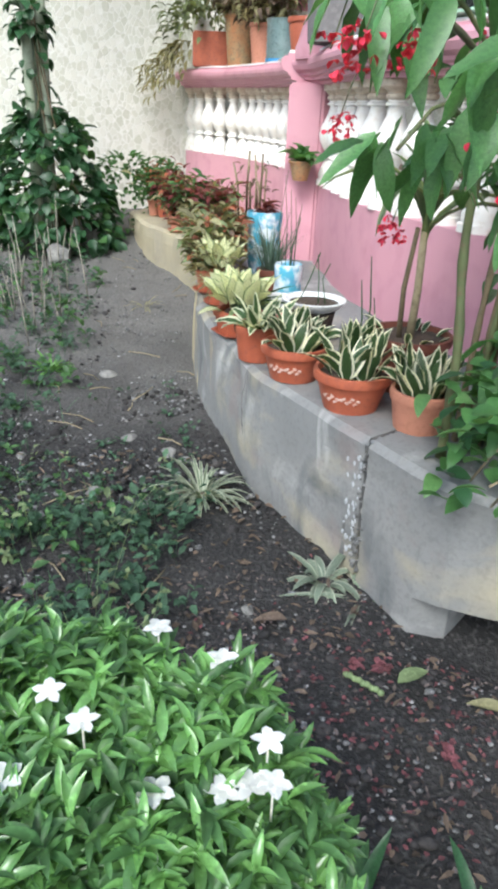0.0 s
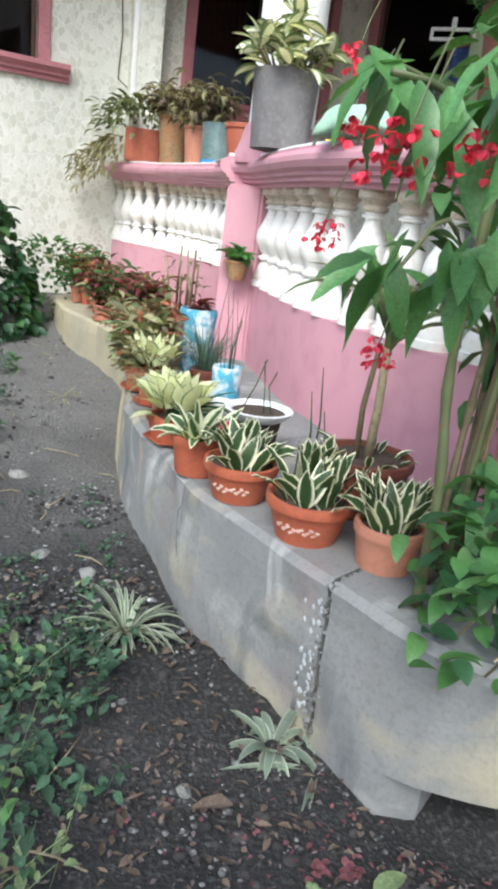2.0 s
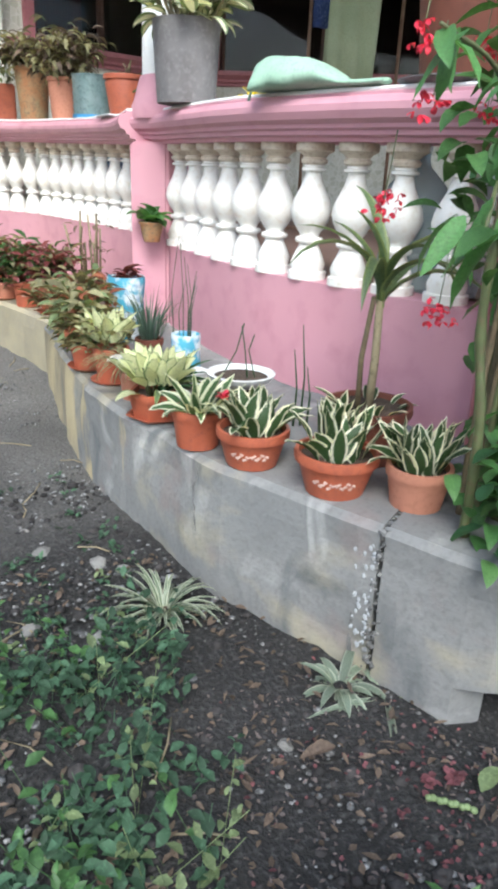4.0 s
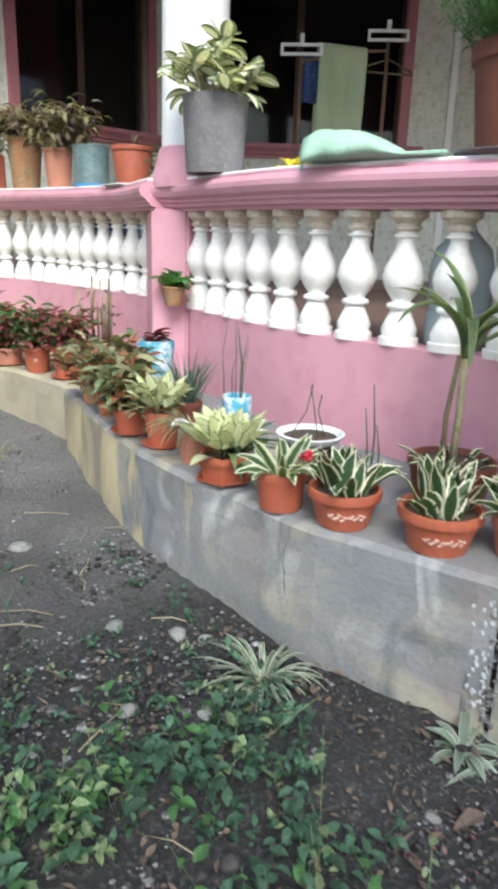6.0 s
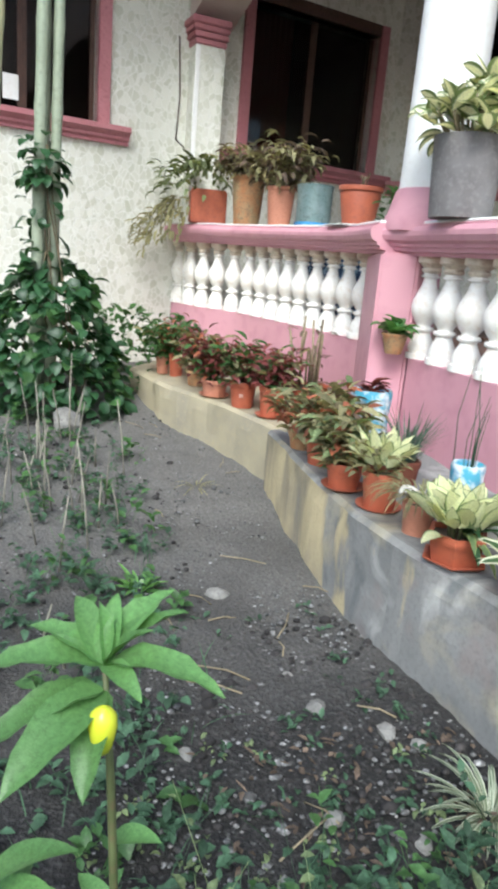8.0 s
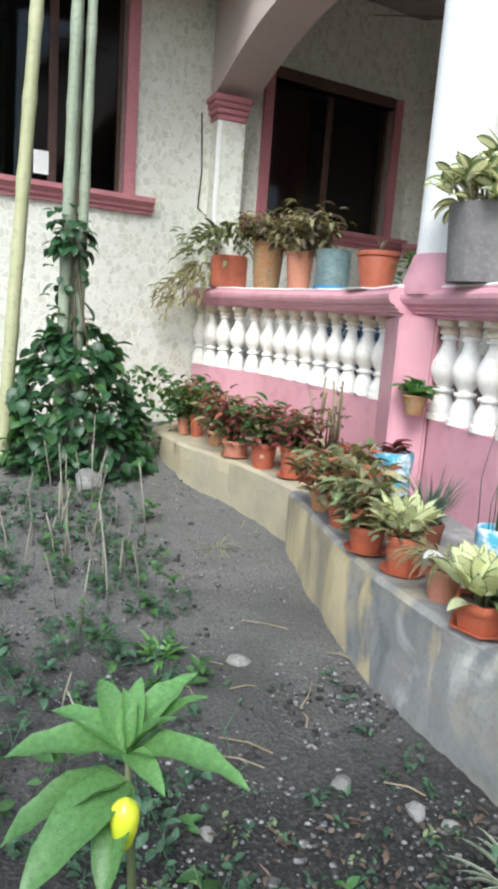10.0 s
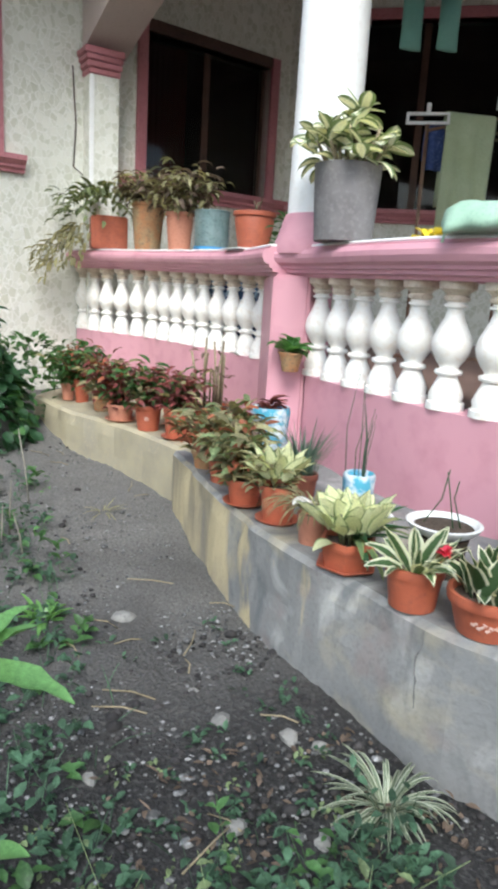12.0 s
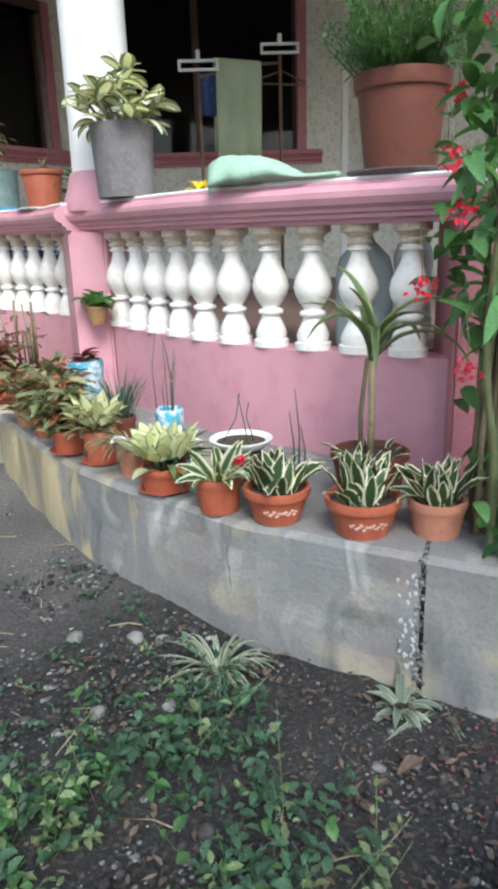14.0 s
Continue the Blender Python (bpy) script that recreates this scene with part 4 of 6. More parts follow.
for i in range(90):
    a = rnd(0, 360); q = rnd(0.02, 0.11)
    fb.leaf((math.cos(radians(a)) * q - 0.03, math.sin(radians(a)) * q, rnd(0.13, 0.25)), a + rnd(-40, 40), rnd(0.04, 0.07), 0.022, rnd(0, 50), 40)
fb.build("foliage", OLIVE, pb)
pbr = potted("potted_plant", -0.85, 6.055, LEDGE_Z, "drooping grassy plant in a small dull clay pot", "pots on the ledge")
pot_parts(pbr, 0.056, 0.046, 0.105, TERRA_DULL)
fb = Foliage()
for i in range(80):
    a = rnd(0, 360)
    fb.leaf((math.cos(radians(a)) * 0.04, math.sin(radians(a)) * 0.04, 0.11), a, rnd(0.12, 0.2), 0.007, rnd(40, 75), rnd(100, 160), 0.1, "strap", 6)
fb.build("grass", OLIVE, pbr)
leaf_part(pbr, WHITEPETAL, (-0.02, -0.04, 0.15), 200, 0.1, 0.07, 20, 20, 0.2, "ovate")


def bushy(x, y, z, rim, h, pot_mat, label, mixes, spread, height, group, saucer=False, size=(0.055, 0.1), w=0.38, stems=True, marks=None, droop=30):
    """A pot with a crown of small leaves in one or more colours: mixes is a list of (material, count, part name)."""
    p = potted("potted_plant", x, y, z, label, group)
    pot_parts(p, rim, rim * 0.76, h, pot_mat, saucer)
    if group == LG:
        spread, height = spread * 1.1, height * 1.1
    st = Foliage()
    tips = []
    for i in range(14):
        a = rnd(0, 360); q = rnd(0.2, 1.0) * spread * 0.7
        top = (math.cos(radians(a)) * q, math.sin(radians(a)) * q, h + height * rnd(0.5, 0.95))
        tips.append(top)
        st.tube([(math.cos(radians(a)) * q * 0.2, math.sin(radians(a)) * q * 0.2, h - 0.02), (math.cos(radians(a)) * q * 0.5, math.sin(radians(a)) * q * 0.5, h + height * 0.4), top], 0.003)
    st.build("stem", TRUNK, p)
    for material, count, nm in mixes:
        fo = Foliage()
        for i in range(int(count * 1.45)):
            tx, ty, tz = R.choice(tips)
            k = rnd(0.08, 1.05)
            a = math.degrees(math.atan2(ty, tx)) + rnd(-100, 100)
            ln = rnd(*size)
            fo.leaf((tx * k + rnd(-1, 1) * spread * 0.4, ty * k + rnd(-1, 1) * spread * 0.4, h + (tz - h) * k + rnd(-0.05, 0.03)), a, ln, ln * w, rnd(-10, 55), rnd(droop, droop + 50), 0.25, "lance", 4, rnd(-30, 30))
        fo.build(nm, material, p)
    return p


LG = "pots on the ledge"
bushy(-0.955, 6.51, LEDGE_Z, 0.073, 0.105, TERRA, "green and coppery croton in a terracotta pot on a saucer", ((PALE, 80, "foliage"), (OLIVE, 150, "foliage"), (ORANGE, 30, "red_foliage")), 0.14, 0.22, LG, True)
bushy(-0.95, 6.83, LEDGE_Z, 0.075, 0.12, TERRA, "spreading croton with orange-red leaves in a terracotta pot", ((OLIVE, 170, "foliage"), (PALE, 60, "foliage"), (ORANGE, 60, "red_foliage"), (DRYLEAF, 40, "dry_foliage")), 0.18, 0.2, LG)
bushy(-0.97, 7.08, LEDGE_Z, 0.07, 0.09, OLDPOT, "drooping croton with narrow orange leaves in a clay pot", ((OLIVE, 130, "foliage"), (ORANGE, 50, "red_foliage")), 0.16, 0.16, LG)
bushy(-0.985, 7.72, LEDGE_Z, 0.074, 0.17, TERRA, "dark red coleus in a terracotta pot on a saucer", ((RED, 120, "foliage"), (GREEN, 60, "green_foliage"), (OLIVE, 40, "olive_foliage")), 0.15, 0.2, LG, True)
dpot = bushy(-1.105, 7.96, LEDGE_Z, 0.08, 0.15, TERRA, "red and green coleus in an orange pot with a pale mark", ((GREEN, 120, "foliage"), (RED, 60, "red_foliage"), (OLIVE, 60, "olive_foliage")), 0.15, 0.2, LG)
box("marking", (-0.012, -0.002, -0.01), (0.012, 0.002, 0.01), SCRIPT, dpot, bevel=0.001, m=pose(-0.02, -0.068, 0.075, 0, 0, -15))
bushy(-1.23, 8.25, LEDGE_Z, 0.085, 0.105, TERRA_DULL, "dark red and green coleus in a wide terracotta pot", ((RED, 130, "foliage"), (GREEN, 70, "green_foliage"), (ORANGE, 30, "red_foliage")), 0.17, 0.24, LG, True)
bushy(-1.3, 8.6, LEDGE_Z, 0.075, 0.1, OLDPOT, "coppery leaved plant in a terracotta pot", ((OLIVE, 120, "foliage"), (RED, 70, "red_foliage")), 0.17, 0.24, LG)
bushy(-1.415, 8.92, LEDGE_Z, 0.056, 0.16, TERRA, "green plant with small red tips in a terracotta pot", ((GREEN, 140, "foliage"), (ORANGE, 50, "red_foliage")), 0.18, 0.26, LG)
bushy(-1.505, 9.02, LEDGE_Z, 0.05, 0.12, TERRA_DULL, "small leafy plant in a terracotta pot beside the climber", ((GREEN, 150, "foliage"), (OLIVE, 40, "foliage")), 0.17, 0.24, LG)

# planter with dry stalks
pl = potted("planter", -0.73, 7.93, LEDGE_Z, "wide terracotta planter of dry brown stalks", LG)
pot_parts(pl, 0.145, 0.11, 0.15, TERRA)
for i in range(11):
    a, q = rnd(0, 360), rnd(0.02, 0.11)
    b = (math.cos(radians(a)) * q, math.sin(radians(a)) * q)
    hh = rnd(0.2, 0.42)
    tube("stalk", [(b[0], b[1], 0.14), (b[0] * 1.1, b[1] * 1.1, 0.14 + hh * 0.6), (b[0] * 1.2 + rnd(-0.02, 0.02), b[1] * 1.2, 0.14 + hh)], 0.006, STEM if i % 3 else TRUNK, pl)
fb = Foliage()
for i in range(60):
    a, q = rnd(0, 360), rnd(0.03, 0.14)
    fb.leaf((math.cos(radians(a)) * q, math.sin(radians(a)) * q, rnd(0.2, 0.5) if i % 2 else 0.18), a, rnd(0.04, 0.08), 0.02, rnd(-30, 40), 70)
fb.build("dead_foliage", DRYLEAF, pl)

# bags and basins behind the pots
bag = potted("grow_bag", -0.70, 6.98, LEDGE_Z, "crumpled blue and white grow bag with a red seedling", "", "bag")
lathe("bag", [(0.07, 0.0), (0.09, 0.1), (0.084, 0.2), (0.094, 0.29), (0.088, 0.31), (0.08, 0.29), (0.076, 0.24)], TEALPLASTIC, bag, n=14)
fb = Foliage()
for i in range(26):
    a = rnd(0, 360)
    fb.leaf((0, 0, rnd(0.27, 0.34)), a, rnd(0.06, 0.1), 0.035, rnd(10, 50), 50, 0.2, "ovate")
fb.build("foliage", RED, bag)
bag2 = potted("grow_bag", -0.62, 6.2, LEDGE_Z, "teal plastic bag of soil with thin green shoots", "", "bag")
lathe("bag", [(0.055, 0.0), (0.06, 0.08), (0.056, 0.13), (0.06, 0.19), (0.056, 0.2), (0.05, 0.18)], TEALPLASTIC, bag2, n=12)
fb = Foliage()
for i in range(9):
    a = rnd(0, 360)
    x, y, hh = rnd(-0.04, 0.04), rnd(-0.04, 0.04), rnd(0.2, 0.4)
    tube("shoot", [(x, y, 0.16), (x * 1.2, y * 1.2, 0.16 + hh * 0.5), (x * 1.2 + 0.03 * math.cos(a), y * 1.2 + 0.03 * math.sin(a), 0.16 + hh)], [0.002, 0.0016, 0.0008], WEED, bag2, "", 5)
chive = potted("potted_plant", -0.68, 6.58, LEDGE_Z, "clump of thin blue-green upright shoots in a small brown pot", "pots on the ledge")
pot_parts(chive, 0.062, 0.05, 0.1, BROWNPOT)
fb = Foliage()
for i in range(110):
    a, q = rnd(0, 360), rnd(0.0, 0.07)
    fb.leaf((math.cos(radians(a)) * q * 0.7, math.sin(radians(a)) * q * 0.7, 0.08), a, rnd(0.12, 0.27), 0.006, rnd(62, 88), rnd(0, 60), 0.15, "strap", 5)
fb.build("shoot", CHIVE, chive)
basin = potted("basin", -0.555, 5.745, LEDGE_Z, "white plastic basin of soil with thin shoots", "", "basin")
lathe("tub", [(0.06, 0), (0.075, 0.1), (0.08, 0.125), (0.07, 0.126)], POTSOIL, basin, "dark plastic tub under the basin")
lathe("bowl", [(0.07, 0.127), (0.095, 0.14), (0.112, 0.158), (0.116, 0.166), (0.104, 0.167), (0.09, 0.15)], WHITEPLASTIC, basin, "shallow white basin")
lathe("soil", [(0.02, 0.148), (0.09, 0.15), (0.091, 0.152), (0.01, 0.158)], POTSOIL, basin)
for i in range(3):
    tube("shoot", [(rnd(-0.05, 0.05), rnd(-0.05, 0.05), 0.15), (rnd(-0.05, 0.05), 0.0, 0.24), (rnd(-0.06, 0.06), 0.02, rnd(0.26, 0.36))], 0.002, DEEP, basin)
bas2 = potted("basin", -0.66, 5.98, LEDGE_Z, "small white tub behind the cream-leaved plant", "", "basin")
lathe("bowl", [(0.045, 0), (0.055, 0.07), (0.06, 0.11), (0.06, 0.115), (0.05, 0.112), (0.045, 0.06)], WHITEPLASTIC, bas2)
thin = tagged(anchor("seedling", -0.4, 5.64, LEDGE_Z), "pair of thin upright shoots behind the snake plants", "seedling")
for dx, hh in ((0, 0.26), (0.025, 0.34), (0.05, 0.2)):
    tube("shoot", [(dx, 0, 0), (dx + 0.005, 0, hh * 0.5), (dx - 0.01, 0.005, hh)], [0.004, 0.003, 0.0015], DEEP, thin)
rf = tagged(anchor("fallen_flower", -0.68, 5.55, 0.6), "red flower head lying among the striped leaves", "flower")
fb = Foliage()
for i in range(12):
    fb.leaf((0, 0, 0), i * 30, 0.03, 0.018, rnd(0, 60), 30, 0.2, "oval")
fb.build("corolla", SCARLET, rf)

# corn plant in the brown pot by the wall
drac = potted("potted_plant", -0.3, 5.34, LEDGE_Z, "tall corn plant with arching leaves in a wide brown pot", LG)
pot_parts(drac, 0.13, 0.095, 0.17, BROWNPOT)
tube("stem", [(0.0, 0, 0.14), (0.005, 0, 0.3), (0.0, 0.0, 0.47)], [0.013, 0.012, 0.011], STEM, drac, n=10)
tube("stem", [(-0.03, 0.01, 0.14), (-0.035, 0.01, 0.3), (-0.02, 0.0, 0.48)], [0.009, 0.008, 0.007], TRUNK, drac, n=10)
for i, (az, ln, el, be) in enumerate(((195, 0.44, 72, 120), (165, 0.36, 78, 80), (120, 0.3, 75, 60), (60, 0.36, 70, 70), (20, 0.4, 50, 100), (-25, 0.38, 45, 120), (-70, 0.3, 60, 90), (230, 0.36, 64, 130), (270, 0.3, 70, 70), (90, 0.34, 80, 50), (330, 0.42, 60, 110), (180, 0.22, 80, 30))):
    leaf_part(drac, DRACAENA, (0, 0, 0.4 + 0.009 * i), az, ln * 1.12, 0.034, min(86, el + 12), be + 25, 0.3, "strap", 9)
for i in range(16):
    a = rnd(0, 360)
    leaf_part(drac, SNAKE, (math.cos(radians(a)) * 0.09, math.sin(radians(a)) * 0.09, 0.15), a, rnd(0.06, 0.1), 0.022, rnd(30, 60), 40)

# wall pot on the pier
wp = tagged(anchor("wall_pot", -0.51, 7.26, 0.968), "small clay wall pot of heart-leaved plant hung on the pier", "wall pot")
lathe("pot", [(0.04, -0.075), (0.06, 0.01), (0.066, 0.012), (0.066, 0.022), (0.056, 0.022), (0.05, 0.0)], OLDPOT, wp, n=16)
tube("hook", [(0.0, 0.05, 0.07), (0.0, 0.05, 0.02), (0, 0.04, -0.02)], 0.003, STEEL, wp)
for i in range(24):
    leaf_part(wp, BEGONIA, (rnd(-0.03, 0.03), rnd(-0.03, 0.03), rnd(0.01, 0.05)), rnd(0, 360), rnd(0.08, 0.13), 0.07, rnd(0, 80), rnd(20, 80), 0.2, "ovate")

# ---- pots along the far rail ----
RP = "pots on the rail"
pa = potted("potted_plant", -1.12, 10.17, RT, "leafy plant trailing from an orange planter box", RP)
box("pot", (-0.15, -0.11, 0), (0.15, 0.11, 0.27), TERRA, pa, "orange planter box", 0.012)
bushy(-0.86, 9.71, RT, 0.132, 0.36, OLDPOT, "drooping dry plant in a stained clay pot", ((OLIVE, 230, "foliage"), (DRYLEAF, 150, "dry_foliage")), 0.3, 0.22, RP, size=(0.08, 0.14), w=0.25, droop=70)
bushy(-0.69, 9.28, RT, 0.105, 0.27, TERRA_DULL, "wilting plant over a dusty orange pot", ((OLIVE, 220, "foliage"), (DRYLEAF, 160, "dry_foliage")), 0.3, 0.3, RP, size=(0.08, 0.14), w=0.25, droop=80)
fb = Foliage()
for i in range(220):
    a = rnd(90, 330); q = rnd(0.05, 0.4)
    fb.leaf((math.cos(radians(a)) * q - 0.05, math.sin(radians(a)) * q, 0.52 - q * rnd(0.2, 1.0)), a, rnd(0.08, 0.14), 0.035, rnd(-20, 50), rnd(40, 110), 0.2, "lance", 4, rnd(-30, 30))
fb.build("foliage", RAILGREEN, pa)
fb = Foliage()
for i in range(190):
    a = rnd(140, 250); q = rnd(0.15, 0.52)
    fb.leaf((math.cos(radians(a)) * q - 0.1, math.sin(radians(a)) * q * 0.6, 0.28 - q * rnd(0.5, 1.1)), a, rnd(0.07, 0.12), 0.034, rnd(-60, 20), rnd(30, 90))
fb.build("trailing_foliage", OLIVE, pa)
tin = potted("tin_bucket", -0.555, 8.83, RT, "weathered ribbed tin bucket on a blue base", RP, "bucket")
lathe("body", [(0.12, 0.02), (0.118, 0.05)] + [(0.118 + 0.004 * (i % 2), 0.05 + 0.02 * i) for i in range(1, 10)] + [(0.122, 0.25), (0.126, 0.252), (0.126, 0.26), (0.112, 0.26), (0.11, 0.2)], TIN, tin)
lathe("base", [(0.126, 0.0), (0.126, 0.02), (0.1, 0.021)], BLUEPLASTIC, tin)
dp = potted("plant_pot", -0.435, 8.24, RT, "orange pot with a thick rim and sparse dry stems", RP, "pot")
pot_parts(dp, 0.132, 0.095, 0.22, TERRA, lip=0.02)
for i in range(4):
    tube("stalk", [(rnd(-0.05, 0.05), rnd(-0.05, 0.05), 0.2), (rnd(-0.09, 0.09), rnd(-0.09, 0.09), rnd(0.26, 0.3))], 0.004, TRUNK, dp)
box("pot_board", (-0.16, -0.14, 0), (0.16, 0.14, 0.008), WHITEPLASTIC, None, "", 0.002, pose(-0.435, 8.24, RT + rail_fall(8.24) - 0.009, 0, 0, 8))
tagged(bpy.data.objects["pot_board"], "thin white board under the orange pot", "board")
fb = Foliage()
for i in range(60):
    fb.leaf((rnd(-0.1, 0.1), rnd(-0.1, 0.1), rnd(0, 0.2)), rnd(0, 360), rnd(0.05, 0.09), 0.04, rnd(0, 60), 50, 0.2, "ovate")
hb = fb.build("low_plant", GREEN)
hb.matrix_basis = pose(-0.3, 7.92, RT + rail_fall(7.92))
tagged(hb, "low leafy plant between rail and column", "plant")

# grey pot by the column
gp = potted("potted_plant", -0.41, 6.98, RT, "large cream-variegated plant in a tall grey cement pot", RP)
lathe("pot", [(0.13, 0), (0.138, 0.12), (0.149, 0.31), (0.151, 0.322), (0.14, 0.322), (0.13, 0.285)], GREYPOT, gp, n=32)
lathe("soil", [(0.02, 0.275), (0.127, 0.272), (0.128, 0.275), (0.01, 0.28)], POTSOIL, gp)
for i in range(17):
    a, q = i * 137.5, 0.2 * math.sqrt((i + 0.5) / 17)
    top = (math.cos(radians(a)) * q, math.sin(radians(a)) * q, 0.56 - 0.75 * q + rnd(-0.05, 0.05))
    tube("stem", [(top[0] * 0.3, top[1] * 0.3, 0.27), (top[0] * 0.7, top[1] * 0.7, 0.36), top], 0.007, STEM, gp)
    for j in range(7):
        leaf_part(gp, VARIEG, (top[0] * 0.95, top[1] * 0.95, top[2] - rnd(0.0, 0.06)), j * 51 + rnd(-25, 25), rnd(0.09, 0.14), 0.07, rnd(-15, 65), rnd(0, 60), 0.1, "oval", 7, rnd(-35, 35))
for i in range(12):
    a = i * 30 + rnd(-10, 10)
    leaf_part(gp, VARIEG, (math.cos(radians(a)) * 0.12, math.sin(radians(a)) * 0.12, 0.33), a, rnd(0.1, 0.15), 0.06, rnd(-10, 30), rnd(40, 100), 0.12, "oval", 7, rnd(-25, 25))

# sack, cloth and fern pot on the near rail
sack = anchor("sack", -0.335, 6.25, RT + rail_fall(6.1))
tagged(sack, "half-empty mint green cloth sack lying on the rail", "sack")
sv, sf = [], []
axis, across = Vector((0.215, -0.52, 0)), Vector((0.92, 0.38, 0))
for i in range(29):
    t = i / 28
    half = 0.1 * min(1.0, 0.35 + t * 6) * (1 - 0.9 * max(0.0, (t - 0.28) / 0.72) ** 0.75) + 0.014
    tall = 0.105 * math.sin(math.pi * min(1.0, 0.2 + t * 1.1)) ** 0.7 * (1 - 0.55 * t) + 0.02
    for j in range(20):
        a = 2 * math.pi * j / 20
        w = 1 + 0.16 * noise.noise(Vector((t * 8, math.cos(a) * 1.6, math.sin(a) * 1.6))) + 0.07 * noise.noise(Vector((t * 24, math.cos(a) * 4, math.sin(a) * 4)))
        o = math.cos(a) * half * w
        sag = 0.05 * max(0.0, (-o - 0.035) / 0.07) ** 1.3 * max(0.0, 1 - t * 1.8)
        p = axis * t + across * o + Vector((0, 0, max(0.002, tall * 0.5 * (1 + math.sin(a) * w)) - sag))
        sv.append(tuple(p))
for i in range(28):
    for j in range(20):
        k = (j + 1) % 20
        sf.append((i * 20 + j, i * 20 + k, (i + 1) * 20 + k, (i + 1) * 20 + j))
sf += [tuple(range(19, -1, -1)), tuple(560 + j for j in range(20))]
obj("bag", sv, sf, SACK, sack, "", True)
tube("knot", [(0.03, -0.06, 0.03), (-0.065, -0.08, 0.0), (-0.075, -0.085, -0.035)], 0.006, SACK, sack)
yc = anchor("plastic_wrapper", -0.27, 6.47, RT + rail_fall(6.47))
tagged(yc, "small crumpled yellow plastic wrapper on the rail", "wrapper")
fb = Foliage()
for i in range(14):
    fb.leaf((rnd(-0.03, 0.03), rnd(-0.05, 0.05), 0.005), rnd(0, 360), rnd(0.03, 0.06), 0.04, rnd(0, 60), 40, 0.3, "oval")
fb.build("wrapper", YELLOW, yc)
fp = potted("potted_plant", 0.075, 5.63, RT, "bushy green fern in a big brown plastic pot on a dish", RP)
lathe("dish", [(0.16, 0), (0.19, 0.014), (0.19, 0.018), (0.17, 0.016), (0.15, 0.006)], GREYPOT, fp)
lathe("pot", [(0.125, 0.012), (0.15, 0.24), (0.153, 0.27), (0.164, 0.275), (0.168, 0.29), (0.168, 0.325), (0.155, 0.325), (0.14, 0.29)], BROWNPOT, fp, "brown pot with a broad rim", n=36)
lathe("soil", [(0.02, 0.295), (0.142, 0.29), (0.143, 0.293), (0.01, 0.3)], POTSOIL, fp)
fb = Foliage()
for i in range(150):
    a, q = rnd(0, 360), rnd(0.0, 0.14)
    ln, lean = rnd(0.16, 0.34), rnd(5, 55)
    b = Vector((math.cos(radians(a)) * q, math.sin(radians(a)) * q, 0.29))
    d = Vector((math.cos(radians(a)) * math.sin(radians(lean)), math.sin(radians(a)) * math.sin(radians(lean)), math.cos(radians(lean))))
    fb.tube([b, b + d * ln * 0.5, b + d * ln], 0.0018, 3)
    for j in range(22):
        s = 0.25 + 0.75 * j / 22
        fb.leaf(b + d * ln * s, rnd(0, 360), rnd(0.035, 0.065), 0.008, rnd(-10, 60), 40, 0.1, "strap", 2)
fb.build("frond", GREEN, fp)

# ---- laundry on the porch ----
rack = anchor("clothes_rack", 0, 0, 0)
tagged(rack, "rusty two-post clothes rack with white hook bars", "clothes rack")
P1, P2 = (0.93, 8.65), (1.6, 8.56)
for (x, y), top in ((P1, 2.5), (P2, 2.66)):
    tube("post", [(x, y, 0.86), (x, y, 1.7), (x, y, top)], 0.013, STEEL, rack, n=8)
    box("foot", (x - 0.2, y - 0.03, 0.86), (x + 0.2, y + 0.03, 0.885), STEEL, rack, "", 0.005)
    h = new("hook_bar"); h.parent = rack; h.matrix_basis = pose(x, y, top, 0, 0, -30)
    for lo, hi in (((-0.15, -0.01, 0.0), (0.15, 0.01, 0.02)), ((-0.15, -0.01, 0.06), (0.15, 0.01, 0.08)), ((-0.15, -0.012, 0.0), (-0.13, 0.012, 0.08)), ((0.13, -0.012, 0.0), (0.15, 0.012, 0.08)), ((-0.015, -0.014, 0.08), (0.015, 0.014, 0.14))):
        box("bar", lo, hi, WHITEPLASTIC, h, "", 0.003)
tube("crossbar", [(P1[0], P1[1], 2.46), (1.27, 8.6, 2.56), (P2[0], P2[1], 2.6)], 0.01, STEEL, rack, n=8)


def cloth(name, a, b, z, front, back, material, label, cat, gap=0.03, n=26):
    """Cloth folded over a bar from a to b (plan points) at height z, hanging so far in front and behind."""
    a, b = Vector((*a, 0)), Vector((*b, 0))
    ax = b - a
    side = Vector((ax.y, -ax.x, 0)).normalized()
    rows = [(-1, -front), (-1, -front * 0.66), (-1, -front * 0.33), (-0.9, -0.04), (-0.5, 0.005), (0, 0.018), (0.5, 0.005), (0.9, -0.04), (1, -back * 0.5), (1, -back)]
    v, f = [], []
    for o, dz in rows:
        for i in range(n + 1):
            t = i / n
            fold = 0.022 * math.sin(t * 16 + dz * 2) * min(1, abs(dz) * 3)
            q = a + ax * t * (1 - 0.12 * abs(dz)) - side * (o * gap + fold) * -1
            v.append((q.x, q.y, z + dz + 0.02 * math.sin(t * 5) * (abs(dz) > 0.3)))
    for j in range(len(rows) - 1):
        for i in range(n):
            k = j * (n + 1) + i
            f.append((k, k + 1, k + n + 2, k + n + 1))
    ob = obj(name, v, f, material, None, "", True)
    s = ob.modifiers.new("thick", "SOLIDIFY"); s.thickness = 0.006
    return tagged(ob, label, cat)


